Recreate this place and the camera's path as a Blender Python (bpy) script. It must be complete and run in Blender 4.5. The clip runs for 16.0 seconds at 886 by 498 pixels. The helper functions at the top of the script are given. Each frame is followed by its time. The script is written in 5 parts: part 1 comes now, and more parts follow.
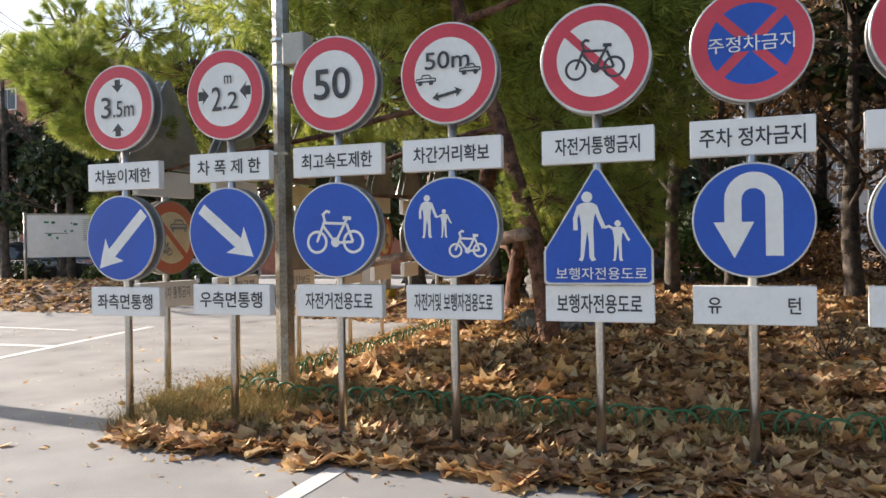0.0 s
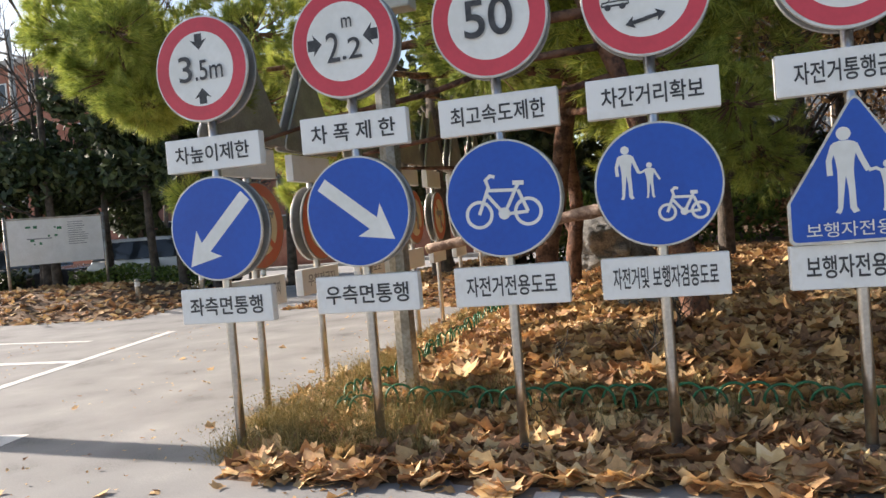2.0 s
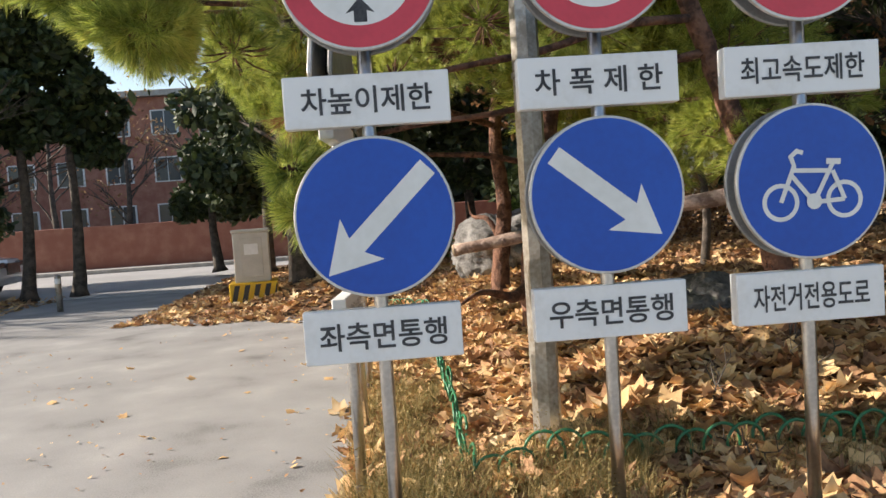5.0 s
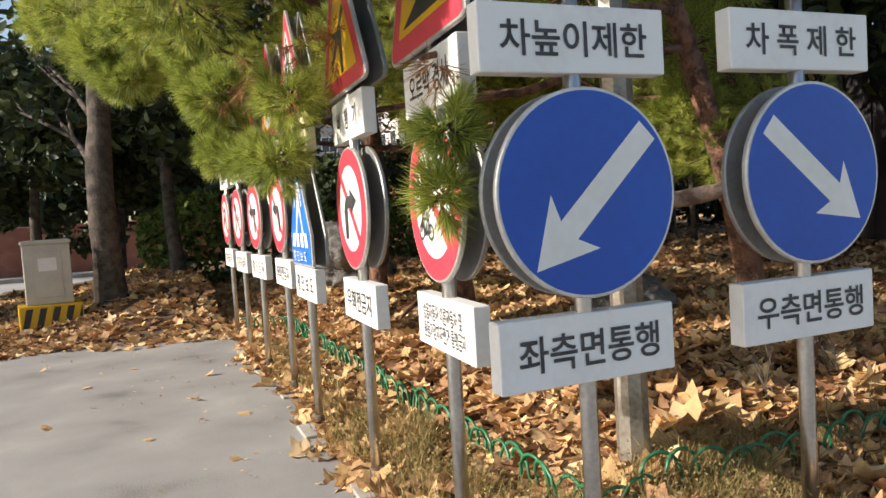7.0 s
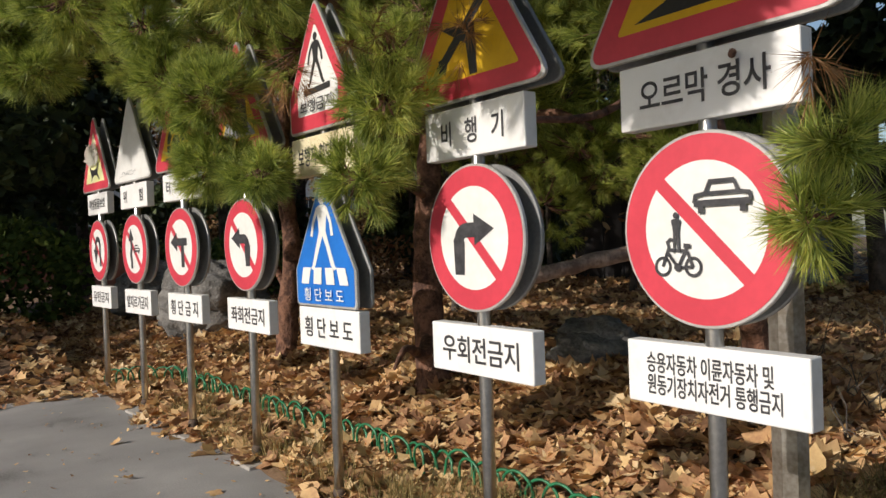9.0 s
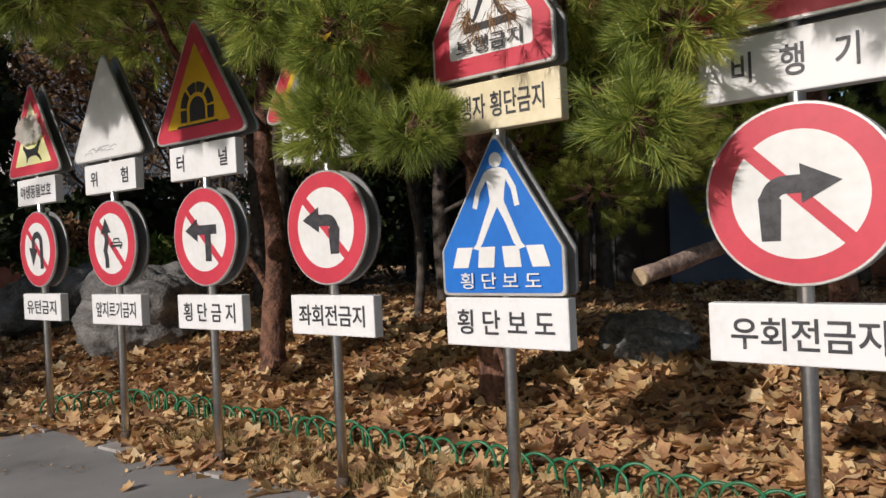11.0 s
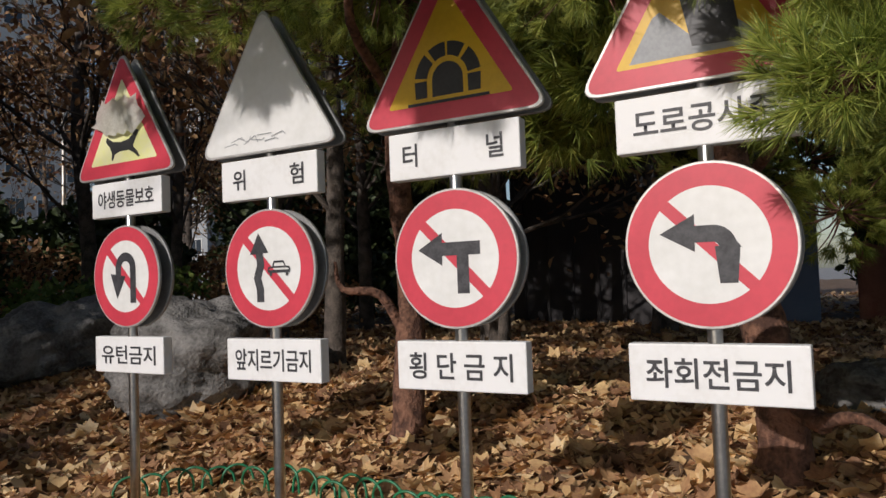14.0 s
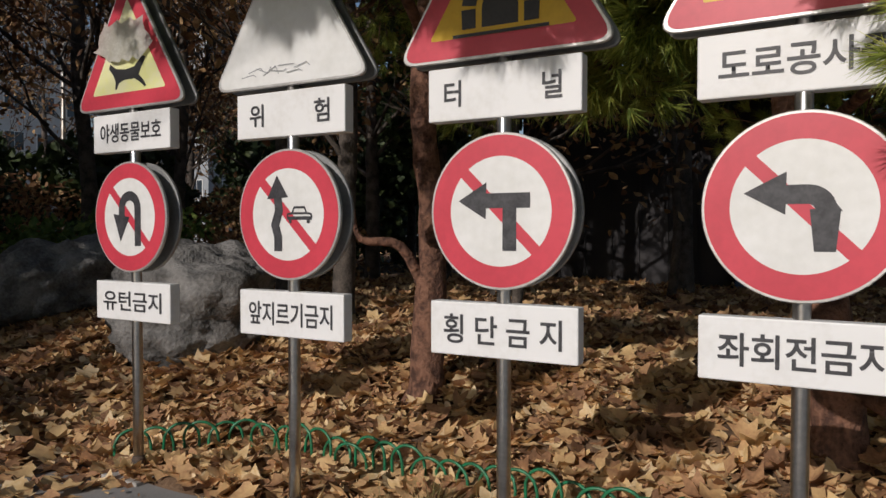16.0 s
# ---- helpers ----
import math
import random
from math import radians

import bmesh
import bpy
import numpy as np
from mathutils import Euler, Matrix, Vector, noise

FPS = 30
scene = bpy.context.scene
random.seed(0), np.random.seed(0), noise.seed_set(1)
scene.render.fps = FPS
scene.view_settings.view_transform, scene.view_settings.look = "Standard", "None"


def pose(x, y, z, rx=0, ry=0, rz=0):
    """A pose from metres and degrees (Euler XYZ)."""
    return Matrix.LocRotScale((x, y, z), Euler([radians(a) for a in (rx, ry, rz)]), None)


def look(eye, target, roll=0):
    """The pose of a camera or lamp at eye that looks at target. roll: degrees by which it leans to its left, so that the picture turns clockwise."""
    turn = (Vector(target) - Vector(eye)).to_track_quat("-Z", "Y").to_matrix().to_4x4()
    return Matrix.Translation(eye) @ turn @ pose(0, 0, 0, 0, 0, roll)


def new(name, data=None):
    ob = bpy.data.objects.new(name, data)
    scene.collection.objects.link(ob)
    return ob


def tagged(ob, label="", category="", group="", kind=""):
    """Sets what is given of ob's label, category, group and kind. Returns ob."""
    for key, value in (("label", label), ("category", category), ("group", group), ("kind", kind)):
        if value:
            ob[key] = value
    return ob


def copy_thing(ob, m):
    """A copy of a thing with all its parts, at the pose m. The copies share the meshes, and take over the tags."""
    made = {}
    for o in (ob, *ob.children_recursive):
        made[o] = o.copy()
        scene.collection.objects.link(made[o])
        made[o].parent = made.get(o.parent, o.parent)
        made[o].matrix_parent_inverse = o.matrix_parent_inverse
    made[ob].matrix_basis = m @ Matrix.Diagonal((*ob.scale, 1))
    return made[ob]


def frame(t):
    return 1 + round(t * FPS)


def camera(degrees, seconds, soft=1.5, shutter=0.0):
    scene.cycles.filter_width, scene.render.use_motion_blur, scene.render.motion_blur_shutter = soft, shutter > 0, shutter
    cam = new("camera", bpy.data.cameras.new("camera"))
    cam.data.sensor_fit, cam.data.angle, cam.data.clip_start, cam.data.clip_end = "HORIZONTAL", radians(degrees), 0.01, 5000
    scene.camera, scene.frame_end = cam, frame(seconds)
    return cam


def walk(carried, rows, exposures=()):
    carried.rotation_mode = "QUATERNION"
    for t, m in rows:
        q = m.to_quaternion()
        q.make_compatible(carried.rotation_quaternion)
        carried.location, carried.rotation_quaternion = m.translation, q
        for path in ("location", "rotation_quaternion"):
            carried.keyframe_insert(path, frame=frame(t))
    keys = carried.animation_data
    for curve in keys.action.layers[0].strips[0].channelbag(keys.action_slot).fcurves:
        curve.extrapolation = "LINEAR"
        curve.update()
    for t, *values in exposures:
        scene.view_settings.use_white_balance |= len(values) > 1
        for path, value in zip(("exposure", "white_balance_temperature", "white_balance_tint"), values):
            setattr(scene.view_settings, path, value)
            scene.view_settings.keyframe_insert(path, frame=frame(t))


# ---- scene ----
cam = camera(62.1, 16.0)
PATH = [
    (0, (2.219, 1.252, 1.421), (1.561, 3.14, 1.41), -0.9),
    (0.5, (1.807, 1.322, 1.428), (1.203, 3.228, 1.403), -2.5),
    (1, (1.522, 1.489, 1.405), (0.786, 3.349, 1.406), -3.2),
    (1.5, (1.12, 1.65, 1.418), (0.368, 3.502, 1.374), -1.4),
    (2, (0.669, 1.753, 1.422), (0.098, 3.669, 1.354), -4.8),
    (2.5, (0.238, 1.917, 1.39), (-0.405, 3.809, 1.31), -6.1),
    (3, (-0.203, 2.096, 1.371), (-0.753, 4.017, 1.289), -4.3),
    (3.5, (-0.634, 2.163, 1.42), (-1.098, 4.108, 1.386), -2.2),
    (3.7, (-0.788, 2.243, 1.44), (-1.263, 4.185, 1.412), -2.1),
    (6, (-2.806, 3.217, 1.546), (-2.227, 5.124, 1.371), -4.8),
    (6.5, (-3.116, 3.49, 1.5), (-2.507, 5.392, 1.398), -5.0),
    (7, (-3.378, 3.883, 1.491), (-2.608, 5.726, 1.382), -3.6),
    (7.5, (-3.72, 4.226, 1.498), (-2.708, 5.947, 1.38), -4.0),
    (8, (-3.908, 4.64, 1.49), (-2.757, 6.274, 1.428), -3.8),
    (8.5, (-4.197, 4.961, 1.499), (-2.903, 6.486, 1.545), -0.8),
    (9, (-4.465, 5.283, 1.524), (-3.188, 6.822, 1.496), -2.1),
    (9.2, (-4.542, 5.437, 1.478), (-3.27, 6.98, 1.505), -1.4),
    (11.3, (-5.17, 7.334, 1.402), (-3.561, 8.521, 1.362), -2.2),
    (11.5, (-5.201, 7.502, 1.445), (-3.582, 8.675, 1.384), -1.7),
    (12, (-5.239, 7.933, 1.417), (-3.65, 9.147, 1.399), -5.9),
    (12.5, (-5.309, 8.337, 1.411), (-3.677, 9.493, 1.431), -2.9),
    (13, (-5.361, 8.776, 1.454), (-3.662, 9.832, 1.452), -2.8),
    (13.5, (-5.232, 9.173, 1.419), (-3.535, 10.23, 1.438), -3.8),
    (14, (-5.181, 9.514, 1.431), (-3.481, 10.564, 1.517), -2.1),
    (14.5, (-5.172, 9.774, 1.454), (-3.419, 10.733, 1.536), -0.3),
    (15, (-5.083, 9.846, 1.45), (-3.344, 10.831, 1.518), 0.5),
    (15.5, (-5.024, 9.857, 1.452), (-3.304, 10.878, 1.45), 0.3),
    (16, (-4.972, 9.854, 1.453), (-3.272, 10.906, 1.403), 0.0),
]
EXPOSURE = [(0.0, 0.94, 6900, 13), (3.7, 0.86, 6900, 12), (7.0, 0.57, 6850, 10), (8.0, 0.20, 6800, 10), (9.0, -0.32, 6600, 10), (11.3, -0.62, 6300, 13), (13.0, -0.68, 6250, 13), (16.0, -0.92, 6300, 12)]
walk(cam, [(t, look(eye, target, roll)) for t, eye, target, roll in PATH], EXPOSURE)

# ---------- light ----------
SUN_EL, SUN_AZ = 25.8, -6.0          # the sun's height; the way its light travels, from +x
world = bpy.data.worlds.new("sky")
scene.world = world
world.use_nodes = True
wn = world.node_tree.nodes
sky = wn.new("ShaderNodeTexSky")
sky.sky_type = "NISHITA"
sky.sun_disc = False
sky.sun_elevation = radians(SUN_EL)
sky.sun_rotation = radians(SUN_AZ - 90 + 16)
sky.air_density, sky.dust_density, sky.ozone_density = 1.0, 1.2, 1.2
wn["Background"].inputs["Strength"].default_value = 0.125
world.node_tree.links.new(sky.outputs[0], wn["Background"].inputs["Color"])
sun_data = bpy.data.lights.new("sun", "SUN")
sun_data.energy, sun_data.angle, sun_data.color = 5.0, radians(0.55), (1.0, 0.92, 0.84)
sun = new("sun", sun_data)
ce, ca = math.cos(radians(SUN_EL)), radians(SUN_AZ)
sun.matrix_world = look((0, 0, 30), (ce * math.cos(ca), ce * math.sin(ca), 30 - math.sin(radians(SUN_EL))))


# ---------- materials ----------
def mat(name, c1, c2=None, rough=0.6, metal=0.0, scale=8.0, fine=60.0, bump=0.15, spread=(0.35, 0.65), island=0.0, objrand=0.0,
        trans=0.0, dist=0.01, coat=0.0):
    """Two colours mixed by noise at two scales, with fine bump; island / objrand vary the value piece by piece."""
    m = bpy.data.materials.new(name)
    m.use_nodes = True
    nt, b = m.node_tree, m.node_tree.nodes["Principled BSDF"]
    c2 = c2 or tuple(min(1, v * 0.8) for v in c1)
    tc = nt.nodes.new("ShaderNodeTexCoord")
    n1, n2 = nt.nodes.new("ShaderNodeTexNoise"), nt.nodes.new("ShaderNodeTexNoise")
    n1.inputs["Scale"].default_value, n1.inputs["Detail"].default_value = scale, 5
    n2.inputs["Scale"].default_value, n2.inputs["Detail"].default_value = fine, 3
    for n in (n1, n2):
        nt.links.new(tc.outputs["Object"], n.inputs["Vector"])
    add = nt.nodes.new("ShaderNodeMath")
    add.operation = "MULTIPLY_ADD"
    nt.links.new(n2.outputs["Fac"], add.inputs[0])
    add.inputs[1].default_value = 0.45
    sub = nt.nodes.new("ShaderNodeMath")
    sub.operation = "SUBTRACT"
    nt.links.new(n1.outputs["Fac"], sub.inputs[0])
    sub.inputs[1].default_value = 0.225
    nt.links.new(sub.outputs[0], add.inputs[2])
    fac = add.outputs[0]
    if island or objrand:
        src = nt.nodes.new("ShaderNodeNewGeometry").outputs["Random Per Island"] if island else nt.nodes.new("ShaderNodeObjectInfo").outputs["Random"]
        ma = nt.nodes.new("ShaderNodeMath")
        ma.operation = "MULTIPLY_ADD"
        nt.links.new(src, ma.inputs[0])
        ma.inputs[1].default_value = island or objrand
        off = nt.nodes.new("ShaderNodeMath")
        off.operation = "SUBTRACT"
        nt.links.new(fac, off.inputs[0])
        off.inputs[1].default_value = (island or objrand) / 2
        nt.links.new(off.outputs[0], ma.inputs[2])
        fac = ma.outputs[0]
    ramp = nt.nodes.new("ShaderNodeValToRGB")
    ramp.color_ramp.elements[0].position, ramp.color_ramp.elements[1].position = spread
    ramp.color_ramp.elements[0].color, ramp.color_ramp.elements[1].color = (*c1, 1), (*c2, 1)
    nt.links.new(fac, ramp.inputs[0])
    nt.links.new(ramp.outputs[0], b.inputs["Base Color"])
    b.inputs["Roughness"].default_value, b.inputs["Metallic"].default_value = rough, metal
    b.inputs["Coat Weight"].default_value = coat
    if bump:
        bu = nt.nodes.new("ShaderNodeBump")
        bu.inputs["Strength"].default_value, bu.inputs["Distance"].default_value = bump, dist
        nt.links.new(fac, bu.inputs["Height"])
        nt.links.new(bu.outputs[0], b.inputs["Normal"])
    if trans:
        t = nt.nodes.new("ShaderNodeBsdfTranslucent")
        nt.links.new(ramp.outputs[0], t.inputs["Color"])
        mx = nt.nodes.new("ShaderNodeMixShader")
        mx.inputs[0].default_value = trans
        nt.links.new(b.outputs[0], mx.inputs[1])
        nt.links.new(t.outputs[0], mx.inputs[2])
        nt.links.new(mx.outputs[0], nt.nodes["Material Output"].inputs["Surface"])
    return m


def add_ramp(m, stops):
    """More colours on a material's ramp."""
    for n in m.node_tree.nodes:
        if n.type == "VALTORGB":
            for pos, col in stops:
                n.color_ramp.elements.new(pos).color = (*col, 1)
    return m


M = {}
M["asphalt"] = add_ramp(mat("asphalt", (0.13, 0.127, 0.122), (0.36, 0.35, 0.335), 0.92, scale=1.3, fine=85, bump=0.7, spread=(0.22, 0.78), dist=0.006), [(0.40, (0.245, 0.241, 0.233)), (0.6, (0.29, 0.285, 0.275))])
M["road"] = mat("road_asphalt", (0.30, 0.30, 0.29), (0.38, 0.37, 0.36), 0.9, scale=0.4, fine=90, bump=0.3)
M["paint"] = mat("road_paint", (0.72, 0.71, 0.68), (0.5, 0.49, 0.46), 0.8, scale=7, fine=80, spread=(0.45, 0.75))
M["soil"] = mat("soil", (0.10, 0.06, 0.035), (0.20, 0.125, 0.07), 0.95, scale=3, fine=40, bump=0.8, dist=0.03)
M["leaf"] = add_ramp(mat("dry_leaf", (0.23, 0.12, 0.062), (0.84, 0.64, 0.38), 0.75, scale=5, fine=45, bump=0.4, spread=(0.1, 0.95), island=0.85, trans=0.18),
                     [(0.32, (0.46, 0.25, 0.125)), (0.58, (0.66, 0.42, 0.20)), (0.8, (0.76, 0.53, 0.25))])
M["grass"] = add_ramp(mat("dry_grass", (0.13, 0.12, 0.035), (0.45, 0.34, 0.15), 0.85, bump=0, island=0.8, spread=(0.15, 0.9), trans=0.2), [(0.5, (0.3, 0.22, 0.08))])
M["needle"] = add_ramp(mat("pine_needle", (0.12, 0.175, 0.035), (0.62, 0.62, 0.15), 0.5, scale=1.2, fine=9, bump=0, island=0.55, spread=(0.2, 0.85), trans=0.4),
                       [(0.5, (0.34, 0.41, 0.08))])
M["needle_dry"] = mat("dry_needle", (0.22, 0.10, 0.03), (0.36, 0.2, 0.08), 0.6, bump=0, island=0.5, trans=0.2)
M["bark"] = mat("pine_bark", (0.07, 0.033, 0.022), (0.23, 0.115, 0.072), 0.9, scale=9, fine=38, bump=1.0, spread=(0.38, 0.62), dist=0.04)
M["bark_grey"] = mat("grey_bark", (0.045, 0.037, 0.03), (0.13, 0.105, 0.085), 0.9, scale=7, fine=40, bump=0.8, dist=0.03)
M["bark_pale"] = mat("pale_bark", (0.20, 0.13, 0.10), (0.46, 0.34, 0.27), 0.9, scale=10, fine=45, bump=0.9, spread=(0.36, 0.64), dist=0.02)
M["cutwood"] = mat("cut_wood", (0.5, 0.38, 0.24), (0.36, 0.25, 0.15), 0.8, scale=12)
M["evergreen"] = add_ramp(mat("evergreen_leaf", (0.02, 0.035, 0.014), (0.11, 0.14, 0.045), 0.6, bump=0, island=0.7, spread=(0.15, 0.95), trans=0.15), [(0.6, (0.045, 0.07, 0.022))])
M["shrub"] = add_ramp(mat("shrub_leaf", (0.06, 0.11, 0.02), (0.26, 0.32, 0.07), 0.6, bump=0, island=0.7, spread=(0.15, 0.95), trans=0.25), [(0.5, (0.12, 0.19, 0.035))])
M["brown_leaf"] = add_ramp(mat("hanging_dry_leaf", (0.14, 0.06, 0.03), (0.55, 0.36, 0.17), 0.7, bump=0, island=0.8, spread=(0.15, 0.9), trans=0.3), [(0.5, (0.33, 0.18, 0.08))])
M["rock"] = mat("rock", (0.08, 0.077, 0.072), (0.26, 0.25, 0.235), 0.9, scale=3, fine=30, bump=0.9, dist=0.05)
M["steel"] = mat("stainless_steel", (0.62, 0.61, 0.59), (0.42, 0.41, 0.4), 0.28, 1.0, scale=6, fine=50, bump=0.05)
M["steel_dull"] = mat("galvanised_steel", (0.46, 0.44, 0.40), (0.26, 0.23, 0.19), 0.42, 0.8, scale=5, fine=40, bump=0.1)
M["sleeve"] = mat("rusty_base", (0.05, 0.04, 0.035), (0.12, 0.08, 0.055), 0.85, scale=20)
M["back"] = mat("sign_back_aluminium", (0.40, 0.40, 0.39), (0.28, 0.28, 0.28), 0.5, 0.6, scale=5, bump=0.05)
M["rim"] = mat("rim_aluminium", (0.66, 0.65, 0.63), (0.5, 0.49, 0.47), 0.4, 0.5, scale=10, bump=0.05)
M["white"] = mat("white_sheeting", (0.79, 0.79, 0.77), (0.70, 0.70, 0.67), 0.42, scale=3, fine=25, bump=0.03)
M["plate"] = mat("white_plate_paint", (0.80, 0.80, 0.79), (0.68, 0.67, 0.64), 0.45, scale=4, fine=30, bump=0.04, spread=(0.5, 0.85))
M["cream"] = mat("yellowed_plate_paint", (0.80, 0.72, 0.50), (0.70, 0.60, 0.38), 0.5, scale=4, fine=30, bump=0.04)
M["red"] = mat("red_sheeting", (0.62, 0.055, 0.085), (0.52, 0.045, 0.07), 0.42, scale=3, fine=30, bump=0.03)
M["red_faded"] = mat("faded_red_sheeting", (0.62, 0.16, 0.09), (0.55, 0.22, 0.14), 0.6, scale=3, fine=30, bump=0.03)
M["blue"] = mat("blue_sheeting", (0.006, 0.085, 0.47), (0.008, 0.07, 0.40), 0.42, scale=3, fine=30, bump=0.03)
M["blue_light"] = mat("light_blue_sheeting", (0.015, 0.17, 0.60), (0.012, 0.14, 0.52), 0.42, scale=3, fine=30, bump=0.03)
M["yellow"] = mat("yellow_sheeting", (0.72, 0.44, 0.015), (0.62, 0.36, 0.012), 0.42, scale=3, fine=30, bump=0.03)
M["pale_yellow"] = mat("pale_yellow_sheeting", (0.76, 0.76, 0.33), (0.76, 0.74, 0.50), 0.45, scale=3, fine=30, bump=0.03)
M["black"] = mat("black_sheeting", (0.02, 0.02, 0.022), (0.035, 0.035, 0.035), 0.45, scale=5, bump=0.02)
M["ink"] = mat("black_lettering", (0.025, 0.025, 0.03), (0.06, 0.06, 0.065), 0.5, scale=20, fine=90, bump=0.0)
M["grey"] = mat("grey_sheeting", (0.32, 0.33, 0.34), (0.22, 0.23, 0.24), 0.5, scale=6, bump=0.02)
M["green"] = mat("green_wire", (0.015, 0.20, 0.085), (0.03, 0.13, 0.06), 0.4, scale=15, bump=0.05)
M["concrete"] = mat("concrete", (0.45, 0.43, 0.40), (0.33, 0.31, 0.28), 0.9, scale=4, fine=60, bump=0.3)
M["cabinet"] = mat("beige_cabinet_paint", (0.55, 0.53, 0.47), (0.46, 0.44, 0.39), 0.55, scale=4, bump=0.05)
M["brick"] = mat("red_brick", (0.30, 0.12, 0.08), (0.42, 0.20, 0.14), 0.9, scale=2, fine=30, bump=0.2, objrand=0.4)
M["apartment"] = mat("apartment_paint", (0.62, 0.62, 0.60), (0.52, 0.52, 0.51), 0.8, scale=0.3, fine=4, bump=0.05)
M["apartment_grey"] = mat("grey_apartment_paint", (0.33, 0.35, 0.37), (0.27, 0.29, 0.31), 0.8, scale=0.3, fine=4, bump=0.05)
M["glass"] = mat("window_glass", (0.03, 0.04, 0.05), (0.05, 0.06, 0.075), 0.08, scale=1, bump=0.0)
# deep tree shade is put into this near-black base colour
M["shed"] = mat("shaded_cladding", (0.022, 0.02, 0.022), (0.035, 0.03, 0.03), 0.7, scale=2, bump=0.1)
M["tarp"] = mat("blue_sheet_metal", (0.10, 0.16, 0.28), (0.14, 0.20, 0.32), 0.6, scale=2, bump=0.1)
M["car_white"] = mat("white_car_paint", (0.78, 0.78, 0.78), (0.72, 0.72, 0.73), 0.2, scale=1, bump=0.0, coat=0.6)
M["car_dark"] = mat("dark_car_paint", (0.03, 0.03, 0.035), (0.05, 0.05, 0.055), 0.25, scale=1, bump=0.0, coat=0.6)
M["rubber"] = mat("tyre_rubber", (0.02, 0.02, 0.02), (0.035, 0.035, 0.035), 0.8, scale=10)
M["plastic_film"] = mat("torn_plastic_film", (0.72, 0.71, 0.66), (0.55, 0.53, 0.47), 0.35, scale=6, bump=0.4, trans=0.35)


# ---------- mesh helpers ----------
def part(name, bm, material, parent=None, label="", smooth=False):
    """Links a bmesh as one mesh object, under a thing or a part where one is given."""
    me = bpy.data.meshes.new(name)
    bm.to_mesh(me)
    bm.free()
    me.materials.append(M[material])
    if smooth:
        me.polygons.foreach_set("use_smooth", [True] * len(me.polygons))
    ob = new(name, me)
    if parent is not None:
        ob.parent = parent
    return tagged(ob, label)


def empty(name, m, label, category, group=""):
    ob = new(name)
    ob.empty_display_size = 0.1
    ob.matrix_world = m
    return tagged(ob, label, category, group)


def mesh_np(name, verts, tris, material, parent=None, label="", category="", kind="", smooth=False):
    """One mesh from arrays of vertices and triangles."""
    me = bpy.data.meshes.new(name)
    me.vertices.add(len(verts))
    me.vertices.foreach_set("co", np.ascontiguousarray(verts, dtype=np.float32).ravel())
    me.loops.add(len(tris) * 3)
    me.loops.foreach_set("vertex_index", np.ascontiguousarray(tris, dtype=np.int32).ravel())
    me.polygons.add(len(tris))
    me.polygons.foreach_set("loop_start", np.arange(0, len(tris) * 3, 3, dtype=np.int32))
    if smooth:
        me.polygons.foreach_set("use_smooth", np.ones(len(tris), dtype=bool))
    me.update(calc_edges=True)
    me.materials.append(M[material])
    ob = new(name, me)
    if parent is not None:
        ob.parent = parent
    return tagged(ob, label, category, "", kind)


def box(bm, x0, x1, y0, y1, z0, z1, bevel=0.0):
    r = bmesh.ops.create_cube(bm, size=1, matrix=Matrix.Translation(((x0 + x1) / 2, (y0 + y1) / 2, (z0 + z1) / 2)) @ Matrix.Diagonal((x1 - x0, y1 - y0, z1 - z0, 1)))
    if bevel:
        edges = {e for v in r["verts"] for e in v.link_edges}
        bmesh.ops.bevel(bm, geom=list(edges), offset=bevel, segments=2, affect="EDGES", profile=0.5)
    return bm


def tube(bm, pts, radii, sides=8, cap=True):
    """A tapered tube along points."""
    pts = [Vector(p) for p in pts]
    rings = []
    for i, p in enumerate(pts):
        d = (pts[min(i + 1, len(pts) - 1)] - pts[max(i - 1, 0)]).normalized()
        a = d.orthogonal().normalized() if abs(d.z) < 0.95 else (Vector((1, 0, 0)) - d * d.x).normalized()
        if abs(d.z) < 0.95:
            a = d.cross(Vector((0, 0, 1))).normalized()
        b = d.cross(a)
        r = radii[i] if isinstance(radii, (list, tuple)) else radii
        rings.append([bm.verts.new(p + (a * math.cos(2 * math.pi * k / sides) + b * math.sin(2 * math.pi * k / sides)) * r) for k in range(sides)])
    for r0, r1 in zip(rings, rings[1:]):
        for k in range(sides):
            bm.faces.new((r0[k], r0[(k + 1) % sides], r1[(k + 1) % sides], r1[k]))
    if cap:
        bm.faces.new(rings[0][::-1])
        bm.faces.new(rings[-1])
    return bm


def wobble(a, b, n, amount, rng):
    """Points from a to b that stray by amount."""
    a, b = Vector(a), Vector(b)
    out = []
    for i in range(n):
        f = i / (n - 1)
        s = math.sin(math.pi * f) * amount
        out.append(a.lerp(b, f) + Vector((rng.uniform(-s, s), rng.uniform(-s, s), rng.uniform(-s, s))))
    return out


def smooth01(a, b, v):
    f = np.clip((v - a) / (b - a), 0, 1)
    return f * f * (3 - 2 * f)


# ---------- ground ----------
EDGE_X, EDGE_Y = -2.36, 5.46      # the planted bed begins past these lines


def along(y):
    """Places along the second row, from the corner."""
    return float(np.interp(y, (6.0, 6.50, 7.54, 8.735, 9.912, 11.012, 12.152, 13.38, 14.4), (6.07, 6.585, 7.67, 8.92, 10.13, 11.245, 12.41, 13.67, 14.7))) if 6 < y < 14.4 else y + (0.3 if y > 6 else 0.0)


